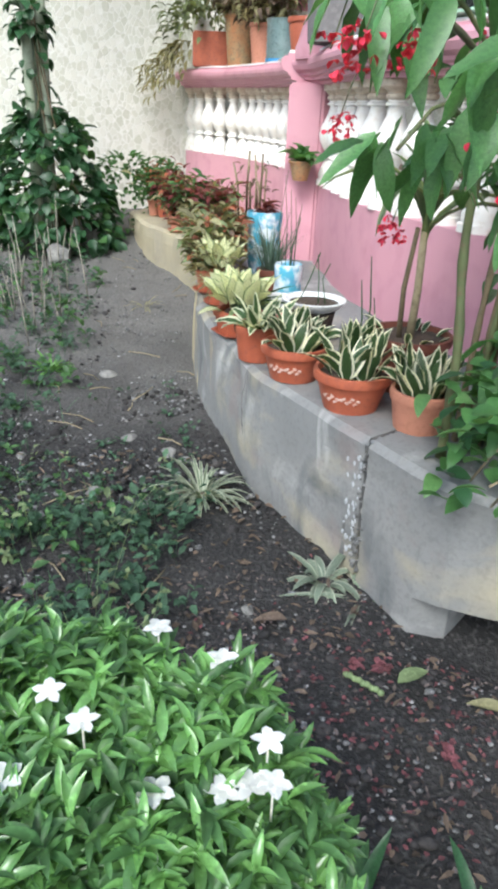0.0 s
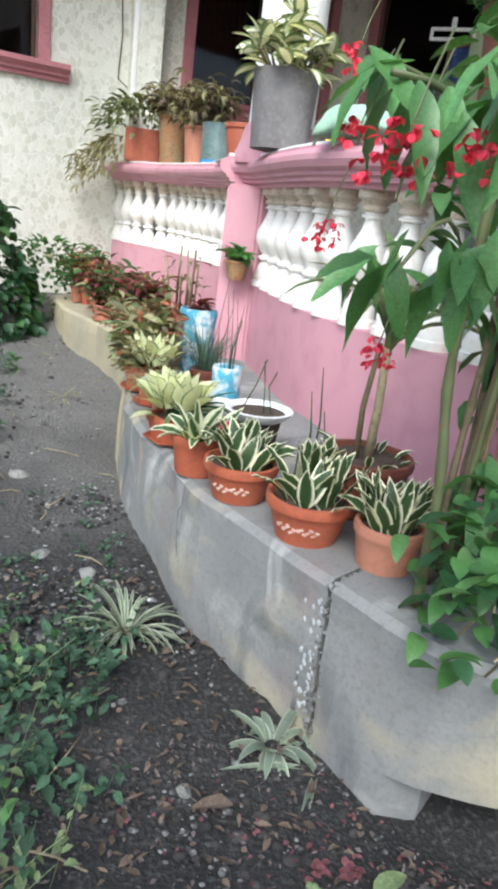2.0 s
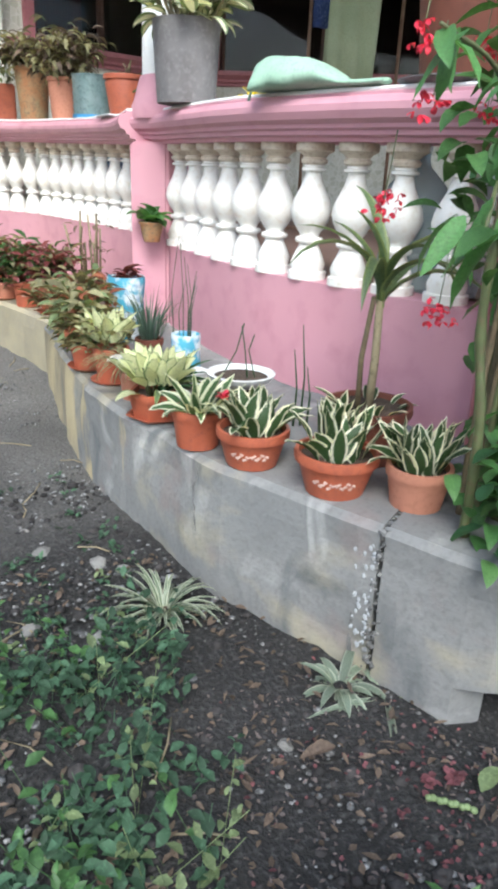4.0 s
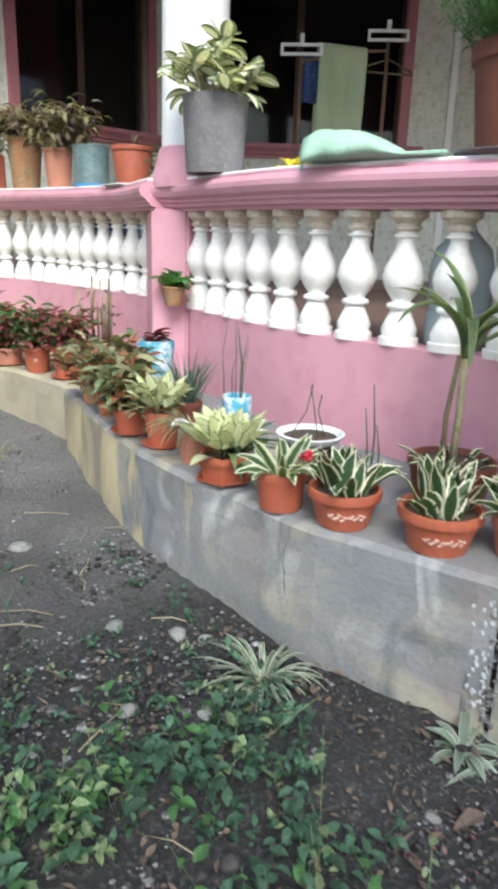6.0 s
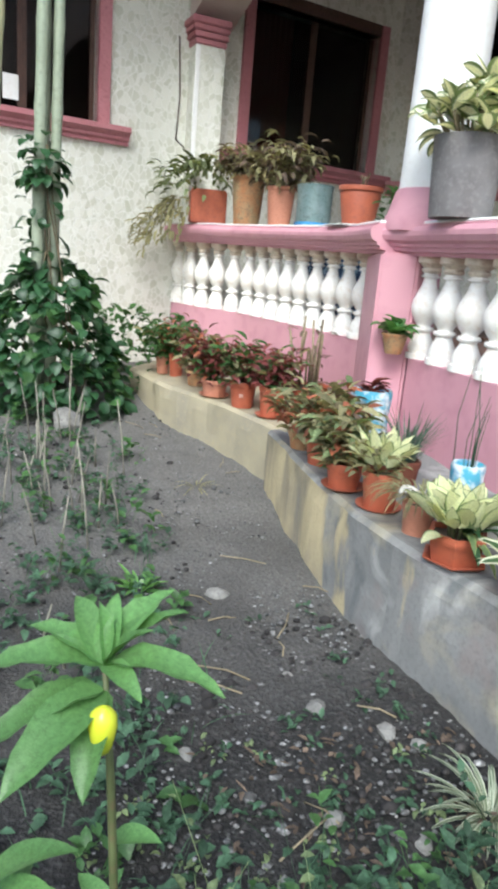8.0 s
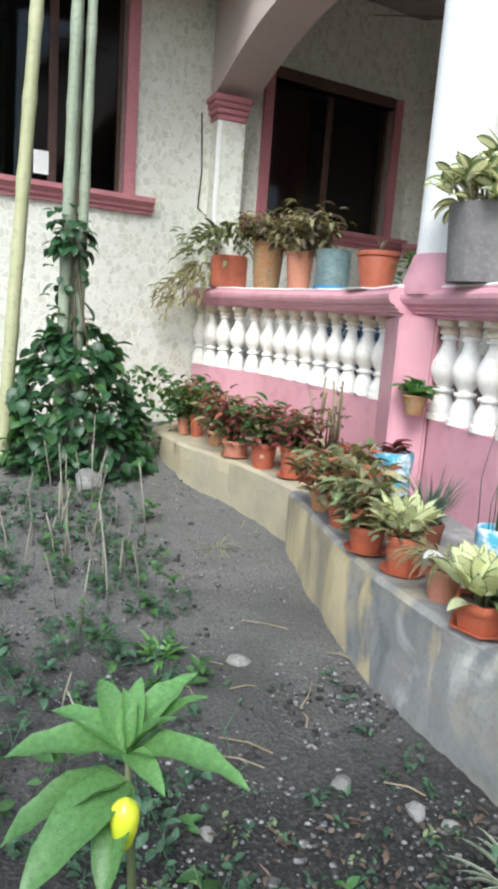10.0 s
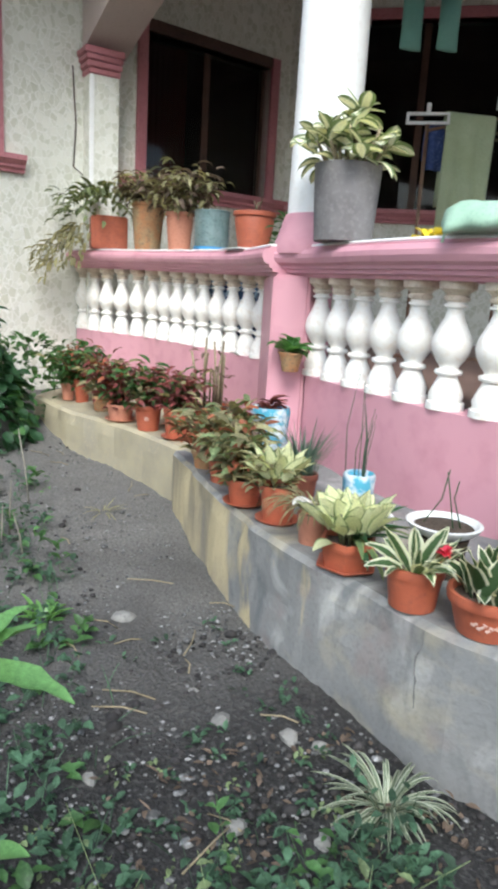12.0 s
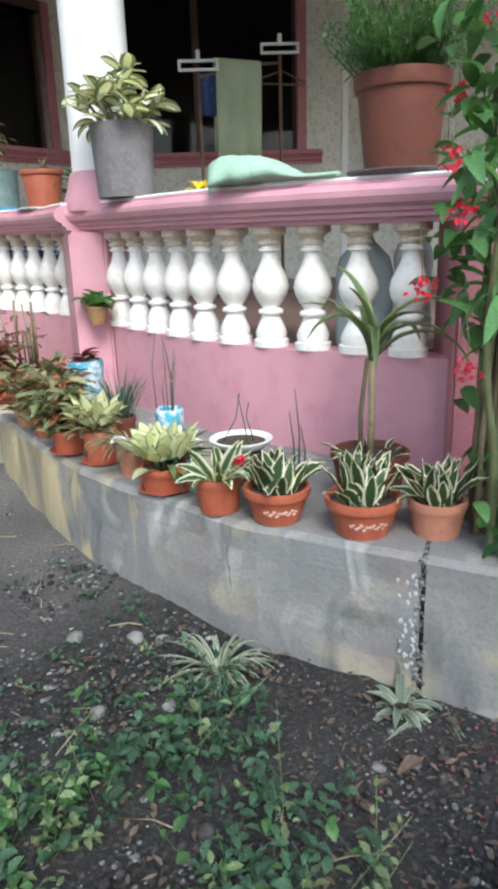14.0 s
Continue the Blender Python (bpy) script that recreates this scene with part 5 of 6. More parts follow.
cloth("towel", (1.05, 8.62), (1.42, 8.57), 2.575, 0.62, 0.85, TOWEL, "sage green towel folded over the rack's bar", "towel")
cloth("dark_garment", (0.96, 8.7), (1.2, 8.67), 2.5, 0.22, 0.3, NAVY, "navy printed garment bunched on the rack", "clothing", 0.05)
line = tube("clothes_line", [(-0.3, 9.3, 3.5), (1.0, 8.75, 3.42), (3.0, 8.0, 3.5)], 0.004, STEEL)
tagged(line, "thin line strung under the porch ceiling", "clothes line")
tr = anchor("trousers", 0.83, 8.83, 3.04)
tagged(tr, "pair of mint green trousers hanging from the line", "trousers")
for dx in (0.0, 0.235):
    v, f = lathe_data([(0.085, -0.02), (0.08, 0.1), (0.085, 0.4)], 14, dx, -0.1 * dx / 0.235, 0.35)
    obj("leg", v, f, MINT, tr, "", True)
hg = anchor("clothes_hanger", P2[0], P2[1], 2.5)
tagged(hg, "dark wire clothes hanger on the rack", "hanger")
tube("wire", [(-0.02, 0, 0.07), (0.02, 0, 0.09), (0.0, 0, 0.05), (0.2, -0.05, -0.03), (0.2, -0.05, -0.05), (-0.2, 0.05, -0.05), (-0.2, 0.05, -0.03), (0, 0, 0.04)], 0.007, TRUNK, hg)
bc = cloth("patterned_cloth", (-0.36, 9.35), (-0.1, 8.55), 1.42, 0.5, 0.4, BLUEPATTERN, "dark blue cloth with pale rings draped behind the balusters", "cloth", 0.08)
jug = anchor("water_bottle", 0.12, 5.86, 0.862)
tagged(jug, "large pale blue plastic water bottle on the porch floor", "bottle")
lathe("body", [(0.1, 0), (0.115, 0.02), (0.115, 0.12), (0.108, 0.14), (0.115, 0.16), (0.115, 0.3), (0.1, 0.36), (0.04, 0.42), (0.032, 0.44), (0.032, 0.47)], JUG, jug)
lathe("cap", [(0.036, 0.468), (0.036, 0.5), (0.02, 0.502)], WHITEPLASTIC, jug)
gb = anchor("shopping_bag", 0.25, 5.72, 0.862)
tagged(gb, "crumpled white and teal shopping bag behind the rail", "bag")
lathe("bag", [(0.06, 0), (0.08, 0.1), (0.07, 0.25), (0.08, 0.36), (0.05, 0.44), (0.06, 0.47)], WHITEPLASTIC, gb, n=11)
wb = anchor("pail", 0.42, 5.28, RT + rail_fall(5.28))
tagged(wb, "grey plastic pail on the end of the rail", "pail")
lathe("body", [(0.1, 0), (0.12, 0.3), (0.13, 0.31), (0.12, 0.32), (0.11, 0.28)], GREYPOT, wb)

# ---- tall cane begonias ----
beg = anchor("cane_begonia", -0.3, 4.76, LEDGE_Z)
tagged(beg, "tall cane begonia with winged leaves and scarlet hanging flowers", "begonia")
O = Vector((-0.3, 4.76, LEDGE_Z))


def cane(points, r, material=CANE):
    pts = smooth_line([tuple(Vector(p) - O) for p in points], 0.05)
    rad = [r * (1 - 0.35 * i / len(pts)) * (1.22 if i % 3 == 0 else 1.0) for i in range(len(pts))]
    return tube("cane", pts, rad, material, beg, n=8)


cane([(-0.312, 4.83, 0.45), (-0.316, 4.836, 0.73), (-0.331, 4.87, 0.98), (-0.32, 4.86, 1.35), (-0.3, 4.8, 1.7)], 0.012)
cane([(-0.25, 4.93, 0.45), (-0.24, 4.94, 0.75), (-0.225, 4.94, 1.2), (-0.23, 4.96, 1.8)], 0.0085, TRUNK)
cane([(-0.215, 4.92, 0.45), (-0.205, 4.93, 0.8), (-0.18, 4.93, 1.2), (-0.15, 4.94, 1.9)], 0.012, TRUNK)
cane([(-0.17, 4.88, 0.45), (-0.15, 4.87, 0.8), (-0.115, 4.86, 1.2), (-0.09, 4.84, 1.8)], 0.017)
cane([(-0.14, 4.92, 0.45), (-0.125, 4.92, 0.8), (-0.1, 4.92, 1.2), (-0.07, 4.9, 1.9)], 0.015, TRUNK)
cane([(-0.1, 4.86, 0.45), (-0.085, 4.86, 0.8), (-0.05, 4.86, 1.2), (0.0, 4.84, 1.8)], 0.017)
for i in range(22):
    x, y = rnd(-0.23, 0.0), rnd(4.86, 5.02)
    lean = rnd(0.0, 0.09)
    cane([(x, y, 0.45), (x + lean * 0.3, y + rnd(-0.02, 0.02), 0.85), (x + lean, y + rnd(-0.03, 0.03), rnd(1.2, 1.9))], rnd(0.005, 0.012), (CANE, TRUNK, CANE, STEM, TRUNK)[i % 5])
cane([(-0.31, 4.83, 1.25), (-0.46, 4.6, 1.32), (-0.6, 4.42, 1.36), (-0.7, 4.35, 1.36)], 0.006)
cane([(-0.3, 4.82, 1.45), (-0.42, 4.45, 1.48), (-0.55, 4.15, 1.4)], 0.006)
cane([(-0.32, 4.86, 1.3), (-0.46, 4.78, 1.42), (-0.64, 4.7, 1.46)], 0.005)
cane([(-0.32, 4.86, 1.12), (-0.45, 4.74, 1.24), (-0.56, 4.62, 1.16)], 0.005)
LEAVES = ((-0.63, 4.35, 1.33, 200), (-0.59, 4.34, 1.36, 250), (-0.54, 4.27, 1.38, 290), (-0.5, 4.14, 1.28, 230), (-0.47, 4.33, 1.2, 220), (-0.53, 4.5, 1.17, 190), (-0.5, 4.48, 1.2, 240), (-0.62, 4.5, 1.16, 170), (-0.46, 4.32, 1.15, 280), (-0.7, 4.37, 1.36, 210), (-0.62, 4.23, 1.35, 260), (-0.54, 4.22, 1.26, 200), (-0.27, 5.0, 1.62, 230), (-0.3, 4.94, 1.34, 210), (-0.3, 4.92, 1.47, 260), (-0.6, 4.7, 1.45, 200), (-0.58, 4.64, 1.18, 240), (-0.3, 4.85, 1.2, 180), (-0.2, 4.9, 1.75, 240), (-0.3, 4.7, 1.6, 190), (-0.2, 4.6, 1.5, 250), (-0.1, 4.55, 1.4, 280), (-0.35, 4.45, 1.42, 300), (-0.15, 4.6, 1.1, 300), (-0.2, 5.05, 1.85, 200), (-0.12, 5.0, 1.75, 230), (-0.1, 4.98, 1.5, 200), (-0.14, 4.96, 1.3, 250), (-0.08, 4.95, 1.1, 220), (-0.18, 4.98, 1.0, 200), (-0.1, 4.9, 0.85, 240), (-0.2, 4.9, 0.75, 200), (-0.05, 4.95, 1.9, 260), (-0.25, 5.0, 1.15, 190), (-0.3, 4.6, 1.05, 250), (-0.2, 4.5, 0.95, 290))
for x, y, z, az in LEAVES:
    for j in range(5):
        leaf_part(beg, BEGONIA, tuple(Vector((x + rnd(-0.03, 0.03), y + rnd(-0.03, 0.03), z + rnd(-0.02, 0.04))) - O), az + j * 45 - 90 + rnd(-30, 30), rnd(0.085, 0.14), 0.034, rnd(-85, -15), rnd(0, 45), 0.18, "ovate", 7, rnd(-25, 25), 0.05)
dark = Foliage()
for i in range(230):
    dark.leaf((rnd(-0.12, 0.28), rnd(-0.05, 0.3), rnd(0.6, 1.6)), rnd(0, 360), rnd(0.07, 0.12), 0.04, rnd(-30, 40), rnd(20, 60), 0.2, "ovate", 5, rnd(-25, 25))
for i in range(90):
    dark.leaf((rnd(0.05, 0.5), rnd(0.0, 0.3), rnd(0.0, 0.3)), rnd(0, 360), rnd(0.07, 0.13), 0.045, rnd(-40, 30), rnd(20, 60), 0.2, "ovate", 5, rnd(-25, 25))
dark.build("inner_foliage", GREEN, beg)
for i in range(46):
    leaf_part(beg, BEGONIA, (rnd(0.06, 0.3), rnd(0.22, 0.4), rnd(0.35, 1.5)), rnd(170, 310), rnd(0.08, 0.14), 0.045, rnd(-70, 0), rnd(20, 60), 0.18, "ovate", 7, rnd(-25, 25), 0.05)
FLOWERS = ((-0.69, 4.3, 1.29, 10), (-0.62, 4.28, 1.29, 10), (-0.53, 4.07, 1.15, 16), (-0.66, 4.37, 1.29, 8), (-0.6, 4.35, 1.3, 8), (-0.5, 4.36, 1.21, 6), (-0.23, 5.1, 1.67, 22), (-0.24, 5.12, 1.53, 16), (-0.645, 4.803, 1.2, 14), (-0.523, 4.766, 1.01, 16), (-0.08, 4.8, 1.03, 26), (-0.65, 4.73, 1.45, 8), (-0.63, 4.71, 1.36, 8), (-0.25, 5.0, 1.8, 12), (-0.72, 4.37, 1.29, 7), (-0.3, 5.0, 1.38, 8))
for x, y, z, n in FLOWERS:
    fo = Foliage()
    for i in range(int(n * 1.4)):
        c = (x - O.x + rnd(-0.025, 0.025), y - O.y + rnd(-0.025, 0.025), z - O.z + rnd(-0.03, 0.02))
        for k in range(3):
            fo.leaf(c, rnd(0, 360), rnd(0.009, 0.016), 0.01, rnd(-80, 0), 30, 0.2, "oval", 3)
    tube("pedicel", [(x - O.x, y - O.y, z - O.z), (x - O.x + 0.02, y - O.y + 0.02, z - O.z + 0.06), (x - O.x + 0.05, y - O.y + 0.06, z - O.z + 0.12)], 0.0012, CANE, beg)
    fo.build("inflorescence", SCARLET, beg)
low = anchor("creeper", -0.3, 4.62, LEDGE_Z)
tagged(low, "heart-leaved creeper spilling over the broken wall end", "creeper")
for i in range(230):
    x, y = rnd(-0.08, 0.5), rnd(-0.1, 0.24)
    leaf_part(low, (BEGONIA, DEEP, BEGONIA, PEPPERLEAF)[i % 4], (x, y, rnd(0.0, 0.26)), rnd(160, 380), rnd(0.05, 0.095), 0.04, rnd(-10, 60), rnd(20, 80), 0.15, "ovate", 7, rnd(-20, 20))
for i in range(14):
    x, y = rnd(0.0, 0.4), rnd(-0.05, 0.1)
    tube("runner", [(x, y, 0), (x + rnd(-0.06, 0.06), y - 0.04, 0.12), (x + rnd(-0.1, 0.1), y - 0.1, rnd(0.05, 0.2))], 0.003, STEM, low)

# ---- garden: flowering shrub ----
def gz(x, y):
    return ground_z(x, y) - 0.005


shrub = anchor("flowering_shrub", -1.05, 3.7, 0)
tagged(shrub, "dense low green shrub with white pinwheel flowers", "shrub")
sf1, sf2, bud, stem = Foliage(), Foliage(), Foliage(), Foliage()
for i in range(1100):
    x, y = rnd(-0.1, 0.34), rnd(-0.065, 0.285)
    if x > 0.34 - 0.5 * max(0, y - 0.02) + 0.04 * R.random() or (x > 0.12 and y > 0.23):
        continue
    edge = max(0, (x - 0.2) / 0.14) * 0.12 + max(0, (y - 0.2) / 0.12) * 0.06
    top = 0.655 - edge + 0.04 * noise.noise(Vector((x * 6, y * 6, 2))) + rnd(-0.08, 0.02) - (0.15 if i % 3 == 0 else 0)
    tgt = sf1 if R.random() < 0.6 else sf2
    k = R.randint(7, 10)
    for j in range(k):
        ln = rnd(0.024, 0.046)
        tgt.leaf((x, y, top - rnd(0, 0.025)), j * 360 / k + rnd(-25, 25), ln, ln * 0.26, rnd(0, 65), rnd(20, 70), 0.3, "lance", 4, rnd(-15, 15))
    if i % 6 == 0:
        stem.tube([(x * 0.85, y * 0.85, 0.02), (x * 0.95, y * 0.95, top * 0.5), (x, y, top)], 0.003)
    if i % 6 == 0:
        for j in range(6):
            bud.leaf((x + rnd(-0.01, 0.01), y + rnd(-0.01, 0.01), top + 0.005), rnd(0, 360), 0.016, 0.004, rnd(50, 85), 10, 0.3, "oval", 2)
sf1.build("foliage", FRESH, shrub); sf2.build("foliage", GREEN, shrub); stem.build("stem", TRUNK, shrub); bud.build("bud", PALE, shrub)
for x, y, z in ((-0.974, 3.789, 0.64), (-0.84, 3.867, 0.65), (-0.793, 3.775, 0.635), (-0.895, 3.719, 0.635), (-0.812, 3.731, 0.63), (-0.79, 3.73, 0.632), (-0.835, 3.728, 0.625), (-1.029, 3.725, 0.64), (-0.915, 3.926, 0.64), (-1.019, 3.836, 0.63)):
    fl = Foliage()
    a0, tx = rnd(0, 72), rnd(-20, 20)
    for j in range(5):
        fl.leaf((x + 1.05, y - 3.7, z + 0.03), a0 + j * 72, 0.0185, 0.012, rnd(0, 14), 12, 0.1, "oval", 4, tx * 0.4)
    fl.tube([(x + 1.05, y - 3.7, z - 0.02), (x + 1.05, y - 3.7, z - 0.005), (x + 1.05, y - 3.7, z + 0.03)], 0.0015)
    fl.build("flower", WHITEPETAL, shrub)
blades = anchor("strap_leaf_plant", -0.5, 3.93, 0)
tagged(blades, "clump of broad green strap leaves beside the shrub", "plant")
for i in range(24):
    leaf_part(blades, (DEEP, GREEN, PEPPERLEAF)[i % 3], (rnd(-0.14, 0.3), rnd(-0.1, 0.04), 0), rnd(40, 140), rnd(0.12, 0.22), 0.028, rnd(60, 90), rnd(10, 70), 0.2, "strap", 8)


# ---- clumps at the foot of the wall ----
def tuft(name, x, y, count, ln, w, material, label, elev=(25, 85), bend=(50, 120), cat="plant"):
    t = tagged(anchor(name, x, y, gz(x, y)), label, cat)
    for i in range(count):
        a = i * 137.5 + rnd(-10, 10)
        leaf_part(t, material, (math.cos(radians(a)) * 0.015, math.sin(radians(a)) * 0.015, 0.0), a, rnd(*ln), w, rnd(*elev), rnd(*bend), 0.2, "strap", 8)
    return t


tuft("spider_plant", -0.93, 5.3, 60, (0.12, 0.21), 0.012, SPIDER, "spider plant with thin pale-striped arching leaves", (20, 80), (60, 130))
tuft("lily_clump", -0.56, 4.9, 24, (0.07, 0.17), 0.026, WILT, "wilted clump of broad dull leaves at the wall's foot", (0, 70), (40, 150))
tuft("lily_clump", -0.46, 4.84, 10, (0.14, 0.24), 0.018, WILT, "flattened pale strap leaves at the wall's foot", (0, 20), (10, 40))
tuft("grass_tuft", -1.4, 7.5, 14, (0.08, 0.16), 0.006, OLIVE, "thin dry grass tuft on the path", (5, 50), (30, 80), "grass")
tuft("grass_tuft", -1.72, 6.45, 18, (0.08, 0.14), 0.02, FRESH, "small bright green seedling by the path", (20, 70), (30, 80), "seedling")
tuft("grass_tuft", -1.95, 6.6, 12, (0.06, 0.12), 0.02, GREEN, "low green weed by the path", (20, 70), (30, 80), "weed")

# ---- pepper plant ----
pep = anchor("pepper_plant", -1.83, 4.74, gz(-1.83, 4.74))
tagged(pep, "young pepper plant with broad leaves and one yellow-green fruit", "pepper plant")
PT = 0.85
tube("stem", [(0.03, 0.06, 0), (0.025, 0.03, 0.4), (0.01, 0.01, 0.7), (0, 0, PT)], [0.007, 0.006, 0.005, 0.003], CANE, pep)
for az, ln, el, be in ((-25, 0.2, 15, 50), (15, 0.15, 45, 40), (40, 0.17, 40, 30), (75, 0.12, 60, 30), (110, 0.14, 40, 50), (150, 0.15, 35, 40), (178, 0.19, 15, 40), (200, 0.2, 5, 40), (232, 0.22, -5, 50), (255, 0.17, -15, 40), (300, 0.11, 20, 50), (130, 0.1, 70, 20), (350, 0.1, 60, 30), (60, 0.08, 75, 20)):
    leaf_part(pep, PEPPERLEAF, (0, 0, PT - 0.03 * (el < 10)), az, ln * 0.66, ln * 0.24, el, be, 0.3, "ovate", 8, rnd(-12, 12), 0.05)
fruit = lathe("fruit", [(0.003, 0.004), (0.009, 0.0), (0.0135, -0.006), (0.0145, -0.017), (0.0125, -0.03), (0.01, -0.039), (0.007, -0.046), (0.003, -0.049)], FRUIT, pep, "yellow-green pepper", n=16, cx=0.0, cy=-0.034)
fruit.matrix_basis = pose(0.0, -0.012, PT - 0.02)
for i in range(9):
    leaf_part(pep, PEPPERLEAF, (rnd(0.0, 0.03), rnd(0.0, 0.04), rnd(0.25, 0.6)), rnd(0, 360), rnd(0.06, 0.1), 0.034, rnd(0, 50), rnd(30, 80), 0.25, "ovate", 8)
pep2 = anchor("pepper_plant", -2.02, 5.0, gz(-2.0, 5.0))
tagged(pep2, "smaller pepper plant with drooping light green leaves", "pepper plant")
tube("stem", [(0, 0, 0), (0.02, 0, 0.15), (0.03, 0, 0.3)], [0.007, 0.005, 0.003], CANE, pep2)
for i in range(12):
    leaf_part(pep2, PEPPERLEAF, (0.02, 0, rnd(0.12, 0.3)), i * 71, rnd(0.1, 0.2), 0.06, rnd(10, 60), rnd(60, 120), 0.2, "ovate", 8)

# ---- bamboo poles and climber ----
def bamboo(x0, y0, x1, y1, r, material, label):
    p = tagged(anchor("bamboo_pole", x0, y0, gz(x0, y0) - 0.03), label, "bamboo pole", "bamboo poles")
    n, h = 44, 4.1
    pts, rad = [], []
    for i in range(n + 1):
        t = i / n
        pts.append(((x1 - x0) * t, (y1 - y0) * t, h * t))
        rad.append(r * (1 - 0.2 * t) * (1.12 if i % 5 == 0 else 1.0))
    tube("culm", pts, rad, material, p, n=12)
    return p


bamboo(-2.72, 8.75, -2.46, 8.8, 0.045, BAMBOO, "pale yellow dry bamboo pole leaning by the house")
bamboo(-2.37, 8.82, -2.28, 8.82, 0.04, BAMBOO_G, "grey-green bamboo pole wrapped by the climber")
bamboo(-2.27, 8.86, -2.2, 8.9, 0.036, BAMBOO_G, "thin grey-green bamboo pole beside another")
bamboo(-2.33, 8.92, -2.29, 8.95, 0.03, BAMBOO_G, "slender grey bamboo pole behind the others")
ivy = anchor("climber", -2.2, 8.85, gz(-2.2, 8.85))
tagged(ivy, "dense dark green heart-leaved climber heaped round the poles", "climbing plant")
f1, f2, f3 = Foliage(), Foliage(), Foliage()
for i in range(900):
    a, u = rnd(0, 2 * math.pi), rnd(-0.1, 1)
    zc = u
    rr = math.sqrt(max(0.02, 1 - max(0, zc) ** 2)) * rnd(0.75, 1.0)
    x = -0.05 + 0.5 * rr * math.cos(a) + 0.08 * noise.noise(Vector((a, u * 3, 1)))
    y = 0.45 * rr * math.sin(a)
    z = 0.08 + 0.98 * zc * (0.85 + 0.25 * noise.noise(Vector((math.cos(a) * 2, math.sin(a) * 2, 5))))
    if x > 0.2:
        z *= 0.72
    ln = rnd(0.07, 0.13)
    tgt = f1 if i % 5 else f2
    tgt.leaf((x, y, max(0.03, z)), math.degrees(a) + rnd(-50, 50), ln, ln * 0.8, rnd(-60, 15), rnd(10, 60), 0.15, "ovate", 4, rnd(-30, 30))
for i in range(70):
    z = rnd(0.9, 1.75)
    a = rnd(0, 360)
    ln = rnd(0.06, 0.12)
    f1.leaf((-0.12 + math.cos(radians(a)) * rnd(0.03, 0.16), math.sin(radians(a)) * 0.1, z), a, ln, ln * 0.7, rnd(-60, 20), 40, 0.15, "ovate", 4)
for i in range(46):
    a = rnd(0, 360)
    ln = rnd(0.07, 0.12)
    f1.leaf((-0.12 + math.cos(radians(a)) * rnd(0.0, 0.13), math.sin(radians(a)) * 0.1 - 0.05, 1.5 + rnd(-0.1, 0.1)), a, ln, ln * 0.75, rnd(-60, 20), 40, 0.15, "ovate", 4)
for i in range(12):
    x = rnd(-0.3, 0.25)
    f3.tube([(x, rnd(-0.2, 0.2), 0), (x * 0.8, 0, 0.4), (-0.13 + rnd(-0.05, 0.05), -0.04, rnd(0.7, 1.8))], 0.005)
f1.build("foliage", DEEP, ivy); f2.build("foliage", GREEN, ivy); f3.build("vine", TRUNK, ivy)
vine = tagged(anchor("climber", -1.78, 9.35, gz(-1.78, 9.3)), "leafy green bush between climber and pots", "bush")
f1 = Foliage()
for i in range(320):
    a, u = rnd(0, 360), R.random()
    q = 0.26 * math.sqrt(1 - u * u) + 0.04
    ln = rnd(0.05, 0.1)
    f1.leaf((math.cos(radians(a)) * q, math.sin(radians(a)) * q, 0.02 + 0.55 * u), a, ln, ln * 0.5, rnd(-20, 60), 40, 0.2, "ovate", 4, rnd(-30, 30))
f1.build("foliage", GREEN, vine)


# ---- weeds of the bed and the open ground ----
def weeds(name, count, area, material, size, height, label, shape="ovate", keep=None, stems=True):
    fo = Foliage()
    for i in range(count):
        x, y = rnd(area[0], area[1]), rnd(area[2], area[3])
        if keep and not keep(x, y):
            continue
        g, h, lx, ly = gz(x, y), rnd(*height), rnd(-0.7, 0.7), rnd(-0.7, 0.7)
        if stems and h > 0.06:
            fo.tube([(x, y, g), (x + h * lx, y + h * ly, g + h)], 0.0009, 3)
        k = R.randint(4, 8)
        for j in range(k):
            ln = rnd(*size)
            s = h * (0.35 + 0.65 * j / k)
            fo.leaf((x + lx * s + rnd(-0.02, 0.02), y + ly * s + rnd(-0.02, 0.02), g + s), rnd(0, 360), ln, ln * 0.55, rnd(-10, 55), rnd(20, 60), 0.2, shape, 3, rnd(-20, 20))
    ob = fo.build(name, material)
    return tagged(ob, label, "weeds", kind="stuff")


def patch(x, y):
    return noise.noise(Vector((x * 3, y * 3, 3))) > -0.12 and x < -1.06 - 0.1 * (y - 4.8) + 0.1 * noise.noise(Vector((y * 5, 1, 1)))


def fringe(x, y):
    return noise.noise(Vector((x * 4, y * 4, 6))) > -0.1


def bed(x, y):
    return x < -1.56 - 0.1 * (y - 6) + 0.15 * noise.noise(Vector((y * 3, 2, 2))) and noise.noise(Vector((x * 1.6, y * 1.6, 8))) > -0.42


weeds("weed_patch", 270, (-2.0, -1.0, 4.3, 5.15), WEED, (0.018, 0.05), (0.03, 0.24), "patch of low soft-leaved weeds on dark soil", keep=patch)
weeds("weed_patch", 90, (-2.0, -1.0, 4.3, 5.05), PALE, (0.016, 0.04), (0.05, 0.32), "pale small-leaved weeds among darker ones", keep=patch)
weeds("weed_patch", 120, (-2.0, -1.0, 4.3, 5.2), GREEN, (0.02, 0.05), (0.02, 0.24), "greener seedlings among low weeds", keep=patch)
weeds("path_weeds", 60, (-1.9, -1.02, 4.85, 5.5), WEED, (0.015, 0.036), (0.005, 0.06), "scattered small weeds on the soil", keep=fringe)
